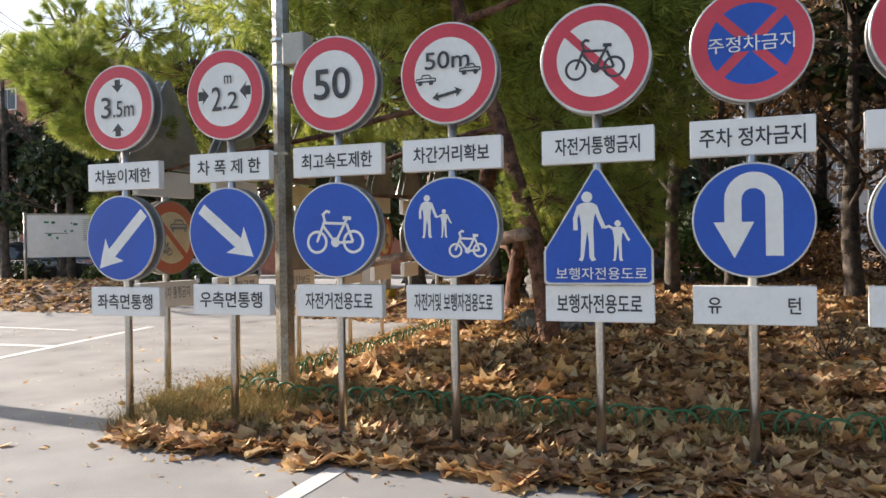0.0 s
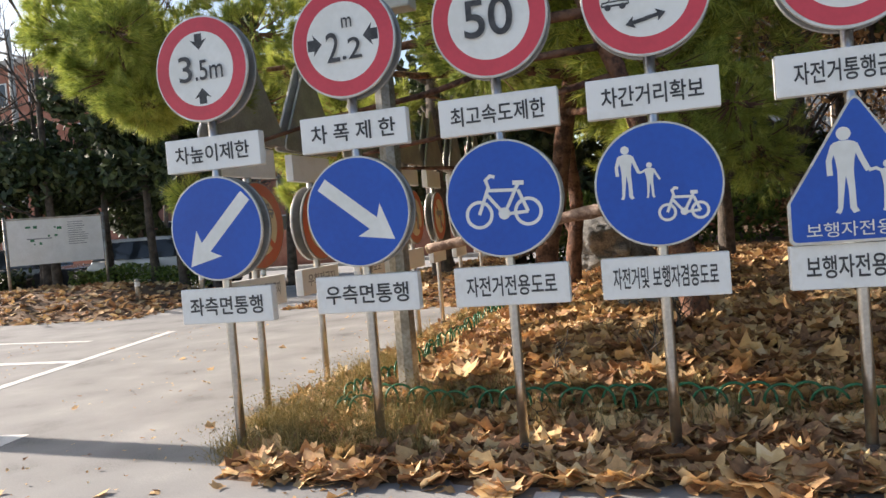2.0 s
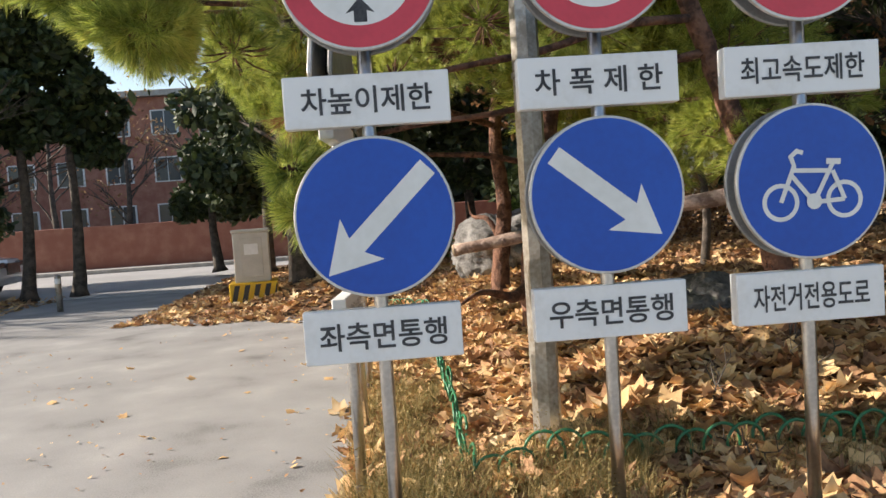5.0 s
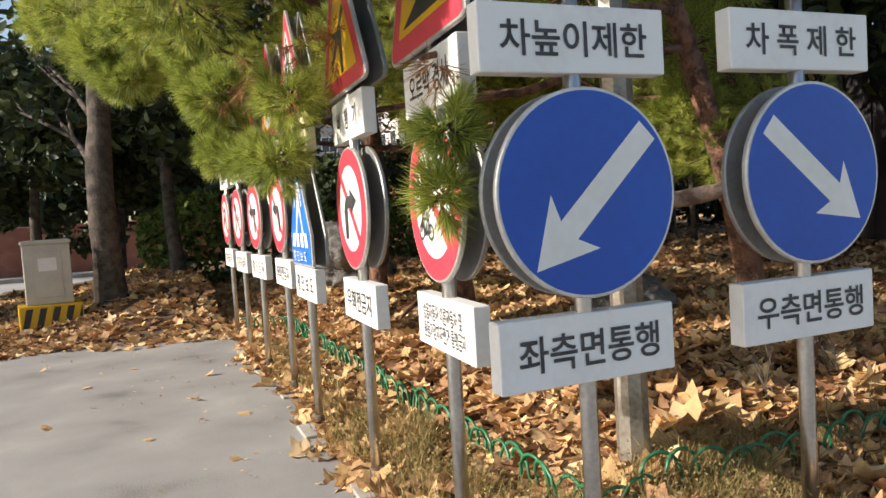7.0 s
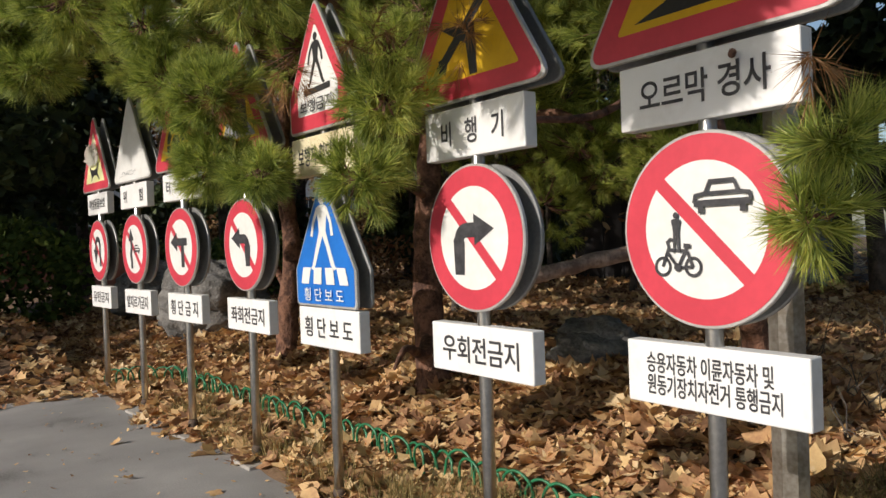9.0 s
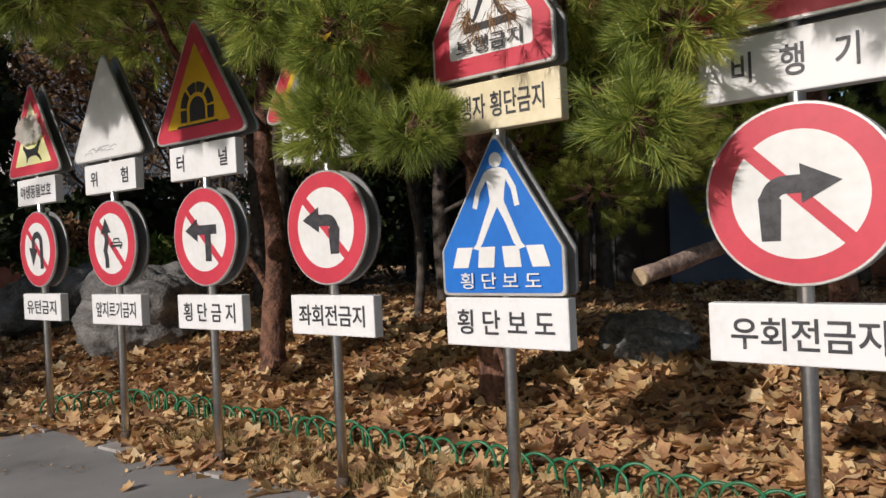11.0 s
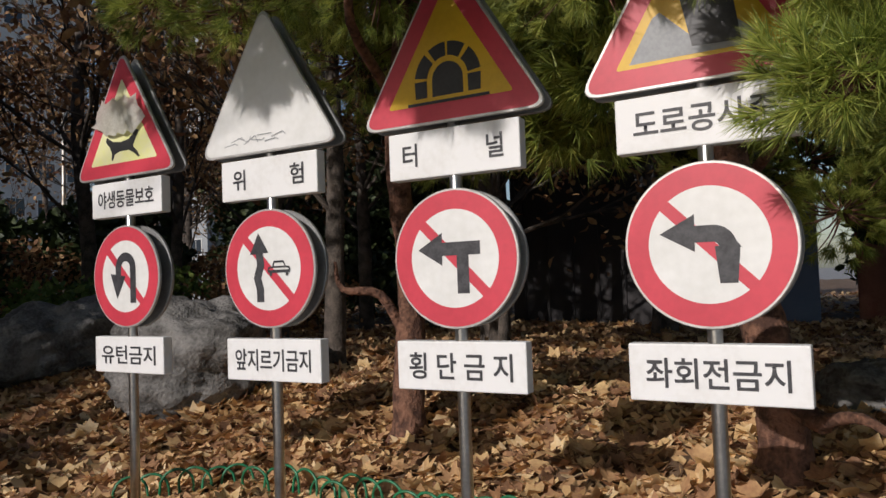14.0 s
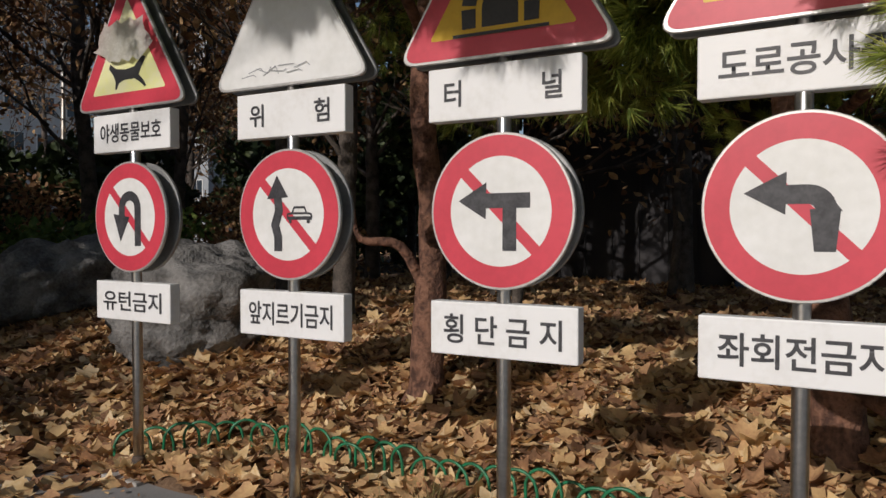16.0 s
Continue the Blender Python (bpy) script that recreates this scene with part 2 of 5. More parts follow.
def hill(x, y):
    """Height of the ground."""
    x, y = np.asarray(x, float), np.asarray(y, float)
    d = np.minimum(x - EDGE_X - 0.34 * np.clip((6.5 - y) / 0.9, 0, 1), y - EDGE_Y)
    h = 0.40 * smooth01(0.35, 2.7, d) + 0.03 * smooth01(0.0, 0.3, d)
    h = h + 0.05 * np.sin(1.3 * x + 0.7) * np.sin(1.1 * y) * smooth01(0.8, 2.5, d)
    return h


def sheet(name, xs, ys, fn, material, label, kind="structure"):
    X, Y = np.meshgrid(xs, ys)
    v = np.stack([X, Y, fn(X, Y)], -1).reshape(-1, 3)
    n, m = len(xs), len(ys)
    i = (np.arange(m - 1)[:, None] * n + np.arange(n - 1)[None]).ravel()
    t = np.concatenate([np.stack([i, i + 1, i + n + 1], 1), np.stack([i, i + n + 1, i + n], 1)])
    return mesh_np(name, v, t, material, None, label, "", kind, True)


ground = sheet("ground", np.array([-900, -60, -20, 0, 20, 60, 900.]), np.array([-900, -60, -20, 0, 20, 60, 900.]), lambda x, y: 0 * x, "asphalt", "light grey worn asphalt ground with fine grit")


def bed_height(x, y):
    return hill(x, y) + 0.012 * np.sin(9 * x + 3 * y) + 0.012 * np.sin(7 * y - 4 * x) - 0.06 * (np.minimum(x - EDGE_X - 0.34 * np.clip((6.5 - y) / 0.9, 0, 1), y - EDGE_Y) < 0.02)


xs = np.concatenate([np.linspace(EDGE_X, 4, 75), np.linspace(4.3, 20, 40), np.linspace(21, 60, 20)])
ys = np.concatenate([np.linspace(EDGE_Y, 15, 110), np.linspace(15.3, 30, 40), np.linspace(31, 70, 20)])
bed = sheet("ground_bed", xs, ys, bed_height, "soil", "brown soil bed, mounded, under fallen leaves")


def far_hill(x, y):
    d = np.minimum(np.minimum(y - 13.5 + 0.3 * (x + 2.4), x + 6.4 + 0.1 * (y - 13)), 5)
    return -0.03 + 0.14 * smooth01(0, 2.2, d) + 0.42 * smooth01(-4.9, -2.9, x) * smooth01(14, 17, y) + 0.012 * np.sin(6 * x + 5 * y)


bed_far = sheet("ground_bed_far", np.linspace(-6.6, EDGE_X + 0.02, 24), np.linspace(13.0, 26, 46), far_hill, "soil", "brown soil verge with fallen leaves past the asphalt")


def left_hill(x, y):
    d = np.minimum(np.minimum(y - 14.2, -9.6 - x - 0.15 * (y - 14)), 20.4 - y)
    return -0.03 + 0.55 * smooth01(0, 2.5, d) + 0.02 * np.sin(3 * x + 2 * y)


bed_left = sheet("ground_bed_left", np.linspace(-34, -9.0, 50), np.linspace(13.8, 20.6, 20), left_hill, "soil", "brown soil bed with dry leaves round the notice board")


def slab(name, x0, x1, y0, y1, z, material, label):
    bm = bmesh.new()
    box(bm, x0, x1, y0, y1, z - 0.05, z)
    return tagged(part(name, bm, material), label, "", "", "structure")


road = slab("road", -120, 60, 20.2, 30.0, 0.02, "road", "pale sunlit asphalt road")
bm = bmesh.new()
for x0, y0, x1, y1, w in ((-6.28, 6.6, -7.32, 12.25, 0.15), (-6.92, 9.68, -12.5, 9.5, 0.17), (-5.5, 6.12, -4.32, 6.27, 0.34), (-0.02, 4.2, 0.02, 5.46, 0.13), (0.3, 4.95, 3.4, 4.95, 0.05), (-8.3, 11.48, -14, 11.8, 0.12)):
    a, b = Vector((x0, y0, 0.004)), Vector((x1, y1, 0.004))
    n = (b - a).cross(Vector((0, 0, 1))).normalized() * w / 2
    bm.faces.new([bm.verts.new(p) for p in (a - n, b - n, b + n, a + n)])
for f in bm.faces:
    if f.normal.z < 0:
        f.normal_flip()
tagged(part("road_marking", bm, "paint"), "worn white painted lines on the asphalt", "", "", "structure")


# ---------- traffic signs ----------
# A sign's own frame: x to the reader's right, z up, face towards -y, pole at the origin.
FRONT, REAR, PLATE = 0.070, 0.050, 0.035     # faces of the panels and half depth of the plates, from the pole
DEPTH = {-1: FRONT, 1: REAR}


class Sheet:
    """Flat sheeting on a sign face; every piece lies a little above the last."""

    def __init__(self, parent, cx, cz, s, side=-1):
        self.parent, self.cx, self.cz, self.s, self.side, self.layer = parent, cx, cz, s, side, 1

    def put(self, name, polys, material, label=""):
        bm = bmesh.new()
        for pts in polys:
            self.layer += 1
            y = self.side * (DEPTH[self.side] + 0.0006 * self.layer)
            vs = [bm.verts.new((self.cx - self.side * p[0] * self.s, y, self.cz + p[1] * self.s)) for p in pts]
            f = bm.faces.new(vs)
            f.normal_update()
            if f.normal.y * self.side < 0:
                f.normal_flip()
        return part(name, bm, material, self.parent, label)


def circle(cx, cy, r, n=48, a0=0.0, a1=360.0):
    full = abs(a1 - a0) >= 360
    k = n if full else n + 1
    return [(cx + r * math.cos(radians(a0 + (a1 - a0) * i / n)), cy + r * math.sin(radians(a0 + (a1 - a0) * i / n))) for i in range(k)]


def stroke(pts, w):
    """Outline of a line of width w."""
    left, right = [], []
    for i, p in enumerate(pts):
        a, b = pts[max(i - 1, 0)], pts[min(i + 1, len(pts) - 1)]
        dx, dy = b[0] - a[0], b[1] - a[1]
        L = math.hypot(dx, dy) or 1
        nx, ny = -dy / L * w / 2, dx / L * w / 2
        if 0 < i < len(pts) - 1:
            d1 = Vector((p[0] - a[0], p[1] - a[1])).normalized()
            d2 = Vector((b[0] - p[0], b[1] - p[1])).normalized()
            k = 1 / max(0.5, math.cos(d1.angle(d2, 0) / 2))
            nx, ny = nx * k, ny * k
        left.append((p[0] + nx, p[1] + ny))
        right.append((p[0] - nx, p[1] - ny))
    return left + right[::-1]


def ring(cx, cy, r, w, n=40):
    """A ring as two half bands."""
    return [circle(cx, cy, r, n // 2, a, a + 180) + circle(cx, cy, r - w, n // 2, a + 180, a) for a in (0, 180)]


def arrow(x0, y0, x1, y1, w, head, wide):
    d = Vector((x1 - x0, y1 - y0))
    L = d.length
    d.normalize()
    n = Vector((-d.y, d.x))
    o = Vector((x0, y0))
    q = [(0, w / 2), (L - head, w / 2), (L - head * 1.2, wide / 2), (L, 0), (L - head * 1.2, -wide / 2), (L - head, -w / 2), (0, -w / 2)]
    return [tuple(o + d * a + n * b) for a, b in q]


def bicycle(cx, cy, s, w=0.07):
    q = lambda pts: [(cx + x * s, cy + y * s) for x, y in pts]
    out = []
    for x in (-0.62, 0.62):
        out += ring(cx + x * s, cy - 0.25 * s, 0.36 * s, w * s, 28)
    out += [stroke(q([(-0.62, -0.25), (-0.34, 0.42), (-0.40, 0.60), (-0.28, 0.70), (-0.16, 0.66)]), w * s),
            stroke(q([(-0.36, 0.34), (0.34, 0.30)]), w * s), stroke(q([(-0.40, 0.25), (0.02, -0.28), (0.62, -0.25)]), w * s),
            stroke(q([(0.42, 0.46), (0.02, -0.28)]), w * s), stroke(q([(0.40, 0.30), (0.62, -0.25)]), w * s),
            stroke(q([(0.28, 0.48), (0.56, 0.46)]), w * 1.3 * s), circle(cx + 0.02 * s, cy - 0.26 * s, 0.15 * s, 16)]
    return out


def walker(cx, cy, h, stride=0.0, arms=((-0.17, 0.12, -0.175, -0.06), (0.17, 0.12, 0.175, -0.06))):
    """A plain standing or striding pictogram, h high, with the elbow and wrist of each arm."""
    q = lambda pts: [(cx + x * h, cy + y * h) for x, y in pts]
    s = stride
    (lx, ly, lx2, ly2), (rx_, ry_, rx2, ry2) = arms
    return [circle(cx, cy + 0.425 * h, 0.078 * h, 20),
            q([(-0.05, 0.345), (0.05, 0.345), (0.115, 0.325), (0.135, 0.28), (0.10, 0.12), (0.085, 0.0), (0.092 + s * 0.45, -0.22), (0.095 + s * 0.9, -0.43), (0.125 + s, -0.48), (0.06 + s * 0.95, -0.5), (0.025 + s * 0.8, -0.44), (0.022 + s * 0.35, -0.22), (0.0, -0.06),
               (-0.022 - s * 0.35, -0.22), (-0.05 - s * 0.8, -0.44), (-0.075 - s * 0.95, -0.5), (-0.13 - s, -0.48), (-0.10 - s * 0.9, -0.43), (-0.09 - s * 0.45, -0.2), (-0.085, 0.0), (-0.10, 0.12), (-0.135, 0.28), (-0.115, 0.325)]),
            stroke(q([(-0.11, 0.30), (lx - s * 0.3, ly), (lx2 - s * 0.55, ly2)]), 0.062 * h), stroke(q([(0.11, 0.30), (rx_ + s * 0.2, ry_), (rx2 + s * 0.35, ry2)]), 0.062 * h)]


def family(cx, cy, h, gap, small):
    """An adult and a child hand in hand."""
    child = h * small
    dy = -(h - child) / 2
    hand = (gap * 0.55, -0.02 * h)
    a = walker(cx, cy, h, 0.0, ((-0.17, 0.12, -0.165, -0.05), (0.17, 0.13, hand[0] / h, hand[1] / h)))
    reach = ((hand[0] - gap) / child, (hand[1] - dy) / child)
    b = walker(cx + gap, cy + dy, child, 0.0, ((reach[0] * 0.6, reach[1] + 0.03, reach[0], reach[1]), (0.20, 0.12, 0.27, 0.0)))
    return a + b


def car_side(cx, cy, s):
    q = lambda pts: [(cx + x * s, cy + y * s) for x, y in pts]
    return [stroke(q([(-1, 0), (-0.95, 0.25), (-0.5, 0.3), (-0.3, 0.62), (0.35, 0.62), (0.55, 0.3), (0.98, 0.25), (1, 0)]), 0.12 * s), stroke(q([(-1, 0), (1, 0)]), 0.16 * s),
            stroke(q([(-0.5, 0.3), (0.6, 0.3)]), 0.1 * s), circle(cx - 0.55 * s, cy - 0.12 * s, 0.24 * s, 16), circle(cx + 0.55 * s, cy - 0.12 * s, 0.24 * s, 16)]


def car_rear(cx, cy, s):
    q = lambda pts: [(cx + x * s, cy + y * s) for x, y in pts]
    return [stroke(q([(-0.95, 0.0), (-0.9, 0.22), (-0.55, 0.28), (-0.4, 0.62), (0.4, 0.62), (0.55, 0.28), (0.9, 0.22), (0.95, 0.0)]), 0.12 * s), stroke(q([(-0.95, -0.02), (0.95, -0.02)]), 0.2 * s),
            stroke(q([(-0.6, 0.27), (0.6, 0.27)]), 0.12 * s), stroke(q([(-0.7, -0.32), (-0.7, -0.1)]), 0.2 * s), stroke(q([(0.7, -0.32), (0.7, -0.1)]), 0.2 * s)]


def lettering(text, parent, cx, cz, width, height, material="ink", y=None, side=-1, bold=0.015, name="lettering"):
    """Words laid on a sign face, centred, fitted to a width and height."""
    c = bpy.data.curves.new(name, "FONT")
    c.body, c.align_x, c.offset = text, "LEFT", bold
    tmp = bpy.data.objects.new(name, c)
    scene.collection.objects.link(tmp)
    me = bpy.data.meshes.new_from_object(tmp.evaluated_get(bpy.context.evaluated_depsgraph_get()))
    bpy.data.objects.remove(tmp)
    bpy.data.curves.remove(c)
    n = len(me.vertices)
    co = np.empty(n * 3, np.float32)
    me.vertices.foreach_get("co", co)
    co = co.reshape(-1, 3)
    lo, hi = co.min(0), co.max(0)
    u = (co[:, 0] - (lo[0] + hi[0]) / 2) / (hi[0] - lo[0]) * width
    v = (co[:, 1] - (lo[1] + hi[1]) / 2) / (hi[1] - lo[1]) * height
    y = side * (DEPTH[side] + 0.012) if y is None else y
    out = np.stack([cx - side * u, np.full(n, y), cz + v], 1)
    me.vertices.foreach_set("co", out.ravel().astype(np.float32))
    me.update()
    me.materials.clear()
    me.materials.append(M[material])
    ob = new(name, me)
    ob.parent = parent
    return ob


def rounded(pts, r, n=6):
    """A polygon with rounded corners."""
    out = []
    k = len(pts)
    for i in range(k):
        p, a, b = Vector(pts[i]), Vector(pts[i - 1]), Vector(pts[(i + 1) % k])
        u, v = (a - p).normalized(), (b - p).normalized()
        t = r / math.tan(u.angle(v) / 2)
        s, e = p + u * t, p + v * t
        for j in range(n + 1):
            f = j / n
            out.append(tuple((1 - f) ** 2 * s + 2 * f * (1 - f) * p + f * f * e))
    return out


TRI = [(-0.5, 0.0), (0.5, 0.0), (0.0, 0.82)]
HOUSE = [(-0.335, 0.0), (0.335, 0.0), (0.335, 0.21), (0.0, 0.75), (-0.335, 0.21)]
inner = lambda pts, c, k: [(c[0] + (x - c[0]) * k, c[1] + (y - c[1]) * k) for x, y in pts]


def board(name, parent, outline, cx, cz, side, rim_label=""):
    """A thin panel with a rounded lip, its face at the given side of the pole."""
    bm = bmesh.new()
    y1, y0 = side * DEPTH[side], side * (DEPTH[side] - 0.022)
    c = Vector((sum(p[0] for p in outline) / len(outline), sum(p[1] for p in outline) / len(outline)))
    loops = []
    for y, k in ((y0, 0.985), (y0 + (y1 - y0) * 0.2, 1.0), (y0 + (y1 - y0) * 0.8, 1.0), (y1, 0.99)):
        loops.append([bm.verts.new((cx - side * (c[0] + (p[0] - c[0]) * k), y, cz + c[1] + (p[1] - c[1]) * k)) for p in outline])
    n = len(outline)
    for a, b in zip(loops, loops[1:]):
        for i in range(n):
            bm.faces.new((a[i], a[(i + 1) % n], b[(i + 1) % n], b[i]))
    bm.faces.new(loops[0])
    bm.faces.new(loops[-1][::-1])
    bmesh.ops.recalc_face_normals(bm, faces=bm.faces)
    return part(name, bm, "rim" if side < 0 else "back", parent, rim_label)


def plate(name, parent, cz, w, h, material, tilt=0.0, depth=PLATE):
    """A box-shaped caption plate with turned edges."""
    bm = bmesh.new()
    box(bm, -w / 2, w / 2, -depth, depth, cz - h / 2, cz + h / 2, 0.006)
    ob = part(name, bm, material, parent)
    if tilt:
        ob.rotation_euler = (0, radians(tilt), 0)
        ob.location = (-cz * math.sin(radians(tilt)), 0, cz - cz * math.cos(radians(tilt)))
    return ob


def sign_frame(place, turn, label, top, zs, low_w=0.667, up_w=0.69, low_mat="plate", up_mat="plate", group="traffic signs"):
    """Pole with two caption plates. zs: centres and heights of the two plates."""
    ob = empty("traffic_sign", pose(*place, 0, 0, turn), label, "traffic sign", group)
    bm = bmesh.new()
    tube(bm, [(0, 0, -0.05), (0, 0, 0.6), (0, 0, 1.4), (0, 0, top)], 0.03, 16)
    part("pole", bm, "steel", ob, "brushed stainless steel pole", True)
    bm = bmesh.new()
    tube(bm, [(0, 0, -0.05), (0, 0, 0.10), (0, 0, 0.12)], [0.043, 0.040, 0.031], 16)
    part("base_sleeve", bm, "sleeve", ob, "dark rusty base sleeve", True)
    bm = bmesh.new()
    box(bm, -0.16, 0.16, -0.14, 0.14, -0.06, 0.022, 0.008)
    part("footing", bm, "concrete", ob, "square concrete footing")
    lz, lh, uz, uh = zs
    lo = plate("lower_plate", ob, lz, low_w, lh, low_mat)
    up = plate("upper_plate", ob, uz, up_w, uh, up_mat)
    return ob, lo, up


def brackets(parent, cz, half):
    """Two clamps that hold the front and rear panel to the pole."""
    for dz in (-half, half):
        bm = bmesh.new()
        box(bm, -0.05, 0.05, -DEPTH[-1] + 0.02, DEPTH[1] - 0.02, cz + dz - 0.018, cz + dz + 0.018, 0.004)
        part("clamp", bm, "steel_dull", parent, "small metal clamp")


def round_board(ob, name, cz, R, rear=True):
    out = circle(0, 0, R, 56)
    f = board(name, ob, out, 0, cz, -1)
    brackets(ob, cz, R * 0.55)
    if rear:
        board("rear_board", ob, out, 0, cz, 1, "grey metal rear panel")
    return f


def red_ring(sh, field="white", k=0.70, red="red", rim=0.965):
    sh.put("red_border", ring(0, 0, rim, rim - k, 64), red, "red border")
    sh.put("field", [circle(0, 0, k, 56)], field)


def ban_bar(sh, k=0.72, red="red"):
    sh.put("slash", [stroke([(-k * 0.707, k * 0.707), (k * 0.707, -k * 0.707)], 0.15)], red, "red diagonal bar")


def blue_disc(sh, material="blue"):
    sh.put("field", [circle(0, 0, 0.965, 56)], material, "blue field")


ZA = (1.038, 0.228, 2.022, 0.215)
ZB = (1.037, 0.228, 2.030, 0.225)
LOW_A, UP_A, LOW_B = 1.535, 2.55, 1.532
RA, RB = 0.334, 0.324
ZB2 = (1.025, 0.222, 1.995, 0.225)   # the two nearest the corner sit a little lower
LOW_B2, RB2 = 1.522, 0.325


def captions(lo, up, low, high, wl=0.5, wu=0.5, hl=0.118, hu=0.112, zs=ZA):
    if low:
        lettering(low, lo, 0, zs[0], wl, hl, y=-PLATE - 0.003)
    if high:
        lettering(high, up, 0, zs[2], wu, hu, y=-PLATE - 0.003)


def row_a(x, low, high, wl, wu, label, hl=0.118, hu=0.112, up_w=0.69, low_w=0.667):
    ob, lo, up = sign_frame((x, 5.915, float(hill(x, 5.915)) - 0.03), 0, label, 2.75, ZA, low_w, up_w, group="first row of traffic signs")
    captions(lo, up, low, high, wl, wu, hl, hu)
    return ob


# height limit / keep left
s = row_a(-2.045, "좌측면통행", "차높이제한", 0.535, 0.545, "height limit sign over a blue slanting arrow sign for passing vehicles", up_w=0.69)
f = Sheet(round_board(s, "upper_board", UP_A, RA), 0, UP_A, RA)
red_ring(f)
f.put("arrow_symbol", [arrow(0, 0.66, 0, 0.36, 0.16, 0.16, 0.36), arrow(0, -0.66, 0, -0.36, 0.16, 0.16, 0.36)], "ink")
lettering("3", f.parent, -0.105, UP_A + 0.005, 0.095, 0.165, y=-DEPTH[-1] - 0.014, bold=0.006)
lettering(".5m", f.parent, 0.065, UP_A - 0.012, 0.20, 0.125, y=-DEPTH[-1] - 0.014, bold=0.006)
f = Sheet(round_board(s, "lower_board", LOW_A, RA), 0, LOW_A, RA)
blue_disc(f)
f.put("arrow_symbol", [arrow(0.69, 0.58, -0.62, -0.70, 0.25, 0.52, 0.74)], "white")
# width limit / keep right
s = row_a(-1.065, "우측면통행", "차 폭 제 한", 0.54, 0.55, "width limit sign over a blue slanting arrow sign")
f = Sheet(round_board(s, "upper_board", UP_A, RA), 0, UP_A, RA)
red_ring(f)
f.put("arrow_symbol", [arrow(-0.68, 0, -0.40, 0, 0.2, 0.15, 0.4), arrow(0.68, 0.05, 0.40, 0.05, 0.2, 0.15, 0.4)], "ink")
lettering("2", f.parent, -0.06, UP_A - 0.03, 0.085, 0.175, y=-DEPTH[-1] - 0.014, bold=0.006)
lettering(".2", f.parent, 0.06, UP_A - 0.05, 0.125, 0.125, y=-DEPTH[-1] - 0.014, bold=0.006)
lettering("m", f.parent, 0.04, UP_A + 0.105, 0.065, 0.06, y=-DEPTH[-1] - 0.014, bold=0.006)
f = Sheet(round_board(s, "lower_board", LOW_A, RA), 0, LOW_A, RA)
blue_disc(f)
f.put("arrow_symbol", [arrow(-0.66, 0.54, 0.68, -0.54, 0.25, 0.50, 0.72)], "white")
# speed limit / cycles only
s = row_a(-0.175, "자전거전용도로", "최고속도제한", 0.525, 0.55, "speed limit sign over a blue cycle road sign")
f = Sheet(round_board(s, "upper_board", UP_A, RA), 0, UP_A, RA)
red_ring(f)
lettering("50", f.parent, 0, UP_A, 0.28, 0.215, y=-DEPTH[-1] - 0.014, bold=0.012)
f = Sheet(round_board(s, "lower_board", LOW_A, RA), 0, LOW_A, RA)
blue_disc(f)
f.put("bicycle_symbol", bicycle(0.0, -0.08, 0.68, 0.085), "white")
# distance / shared path
s = row_a(0.67, "자전거및 보행자겸용도로", "차간거리확보", 0.545, 0.53, "keep-distance sign over a blue shared path sign")
f = Sheet(round_board(s, "upper_board", UP_A, RA), 0, UP_A, RA)
red_ring(f)
lettering("50m", f.parent, 0, UP_A + 0.085, 0.31, 0.115, y=-DEPTH[-1] - 0.014, bold=0.008)
f.put("car_symbol", car_side(-0.46, -0.14, 0.21) + car_side(0.46, 0.0, 0.21), "ink")
f.put("arrow_symbol", [arrow(-0.02, -0.42, 0.30, -0.36, 0.06, 0.12, 0.2), arrow(0.02, -0.42, -0.32, -0.48, 0.06, 0.12, 0.2)], "ink")
f = Sheet(round_board(s, "lower_board", LOW_A, RA), 0, LOW_A, RA)
blue_disc(f)
f.put("walking_symbol", family(-0.48, 0.22, 0.86, 0.36, 0.66), "white")
f.put("bicycle_symbol", bicycle(0.36, -0.36, 0.40, 0.11), "white")
# no cycles / footpath
s = row_a(1.625, "보행자전용도로", "자전거통행금지", 0.52, 0.52, "no-cycling sign over a blue house-shaped footpath sign")
f = Sheet(round_board(s, "upper_board", UP_A, RA + 0.005), 0, UP_A, RA)
red_ring(f)
ban_bar(f)
f.put("bicycle_symbol", bicycle(0.0, -0.04, 0.56, 0.085), "ink")
b = board("lower_board", s, rounded(HOUSE, 0.03), 0, 1.158, -1)
f = Sheet(b, 0, 1.158, 1.0)
f.put("field", [rounded(inner(HOUSE, (0, 0.3), 0.955), 0.028)], "blue", "blue field")
f.put("walking_symbol", family(-0.06, 0.36, 0.43, 0.185, 0.58), "white")
lettering("보행자전용도로", b, 0.02, 1.158 + 0.07, 0.55, 0.075, "white", bold=0.004)
# no parking / u-turn
s = row_a(2.512, "유              턴", "주차 정차금지", 0.50, 0.57, "no-parking sign over a blue U-turn sign", hl=0.10, up_w=0.68)
f = Sheet(round_board(s, "upper_board", UP_A, RA), 0, UP_A, RA)
red_ring(f, "blue", 0.70)
f.put("slash", [stroke([(-0.51, 0.51), (0.51, -0.51)], 0.16)], "red")
f.put("slash", [stroke([(0.51, 0.51), (-0.51, -0.51)], 0.16)], "red")
f.put("band", [[(-0.66, -0.13), (0.66, -0.13), (0.68, 0.13), (-0.68, 0.13)]], "blue")
lettering("주정차금지", f.parent, 0, UP_A, 0.46, 0.092, "white", y=-DEPTH[-1] - 0.016, bold=0.004)
f = Sheet(round_board(s, "lower_board", LOW_A, RA), 0, LOW_A, RA)
blue_disc(f)
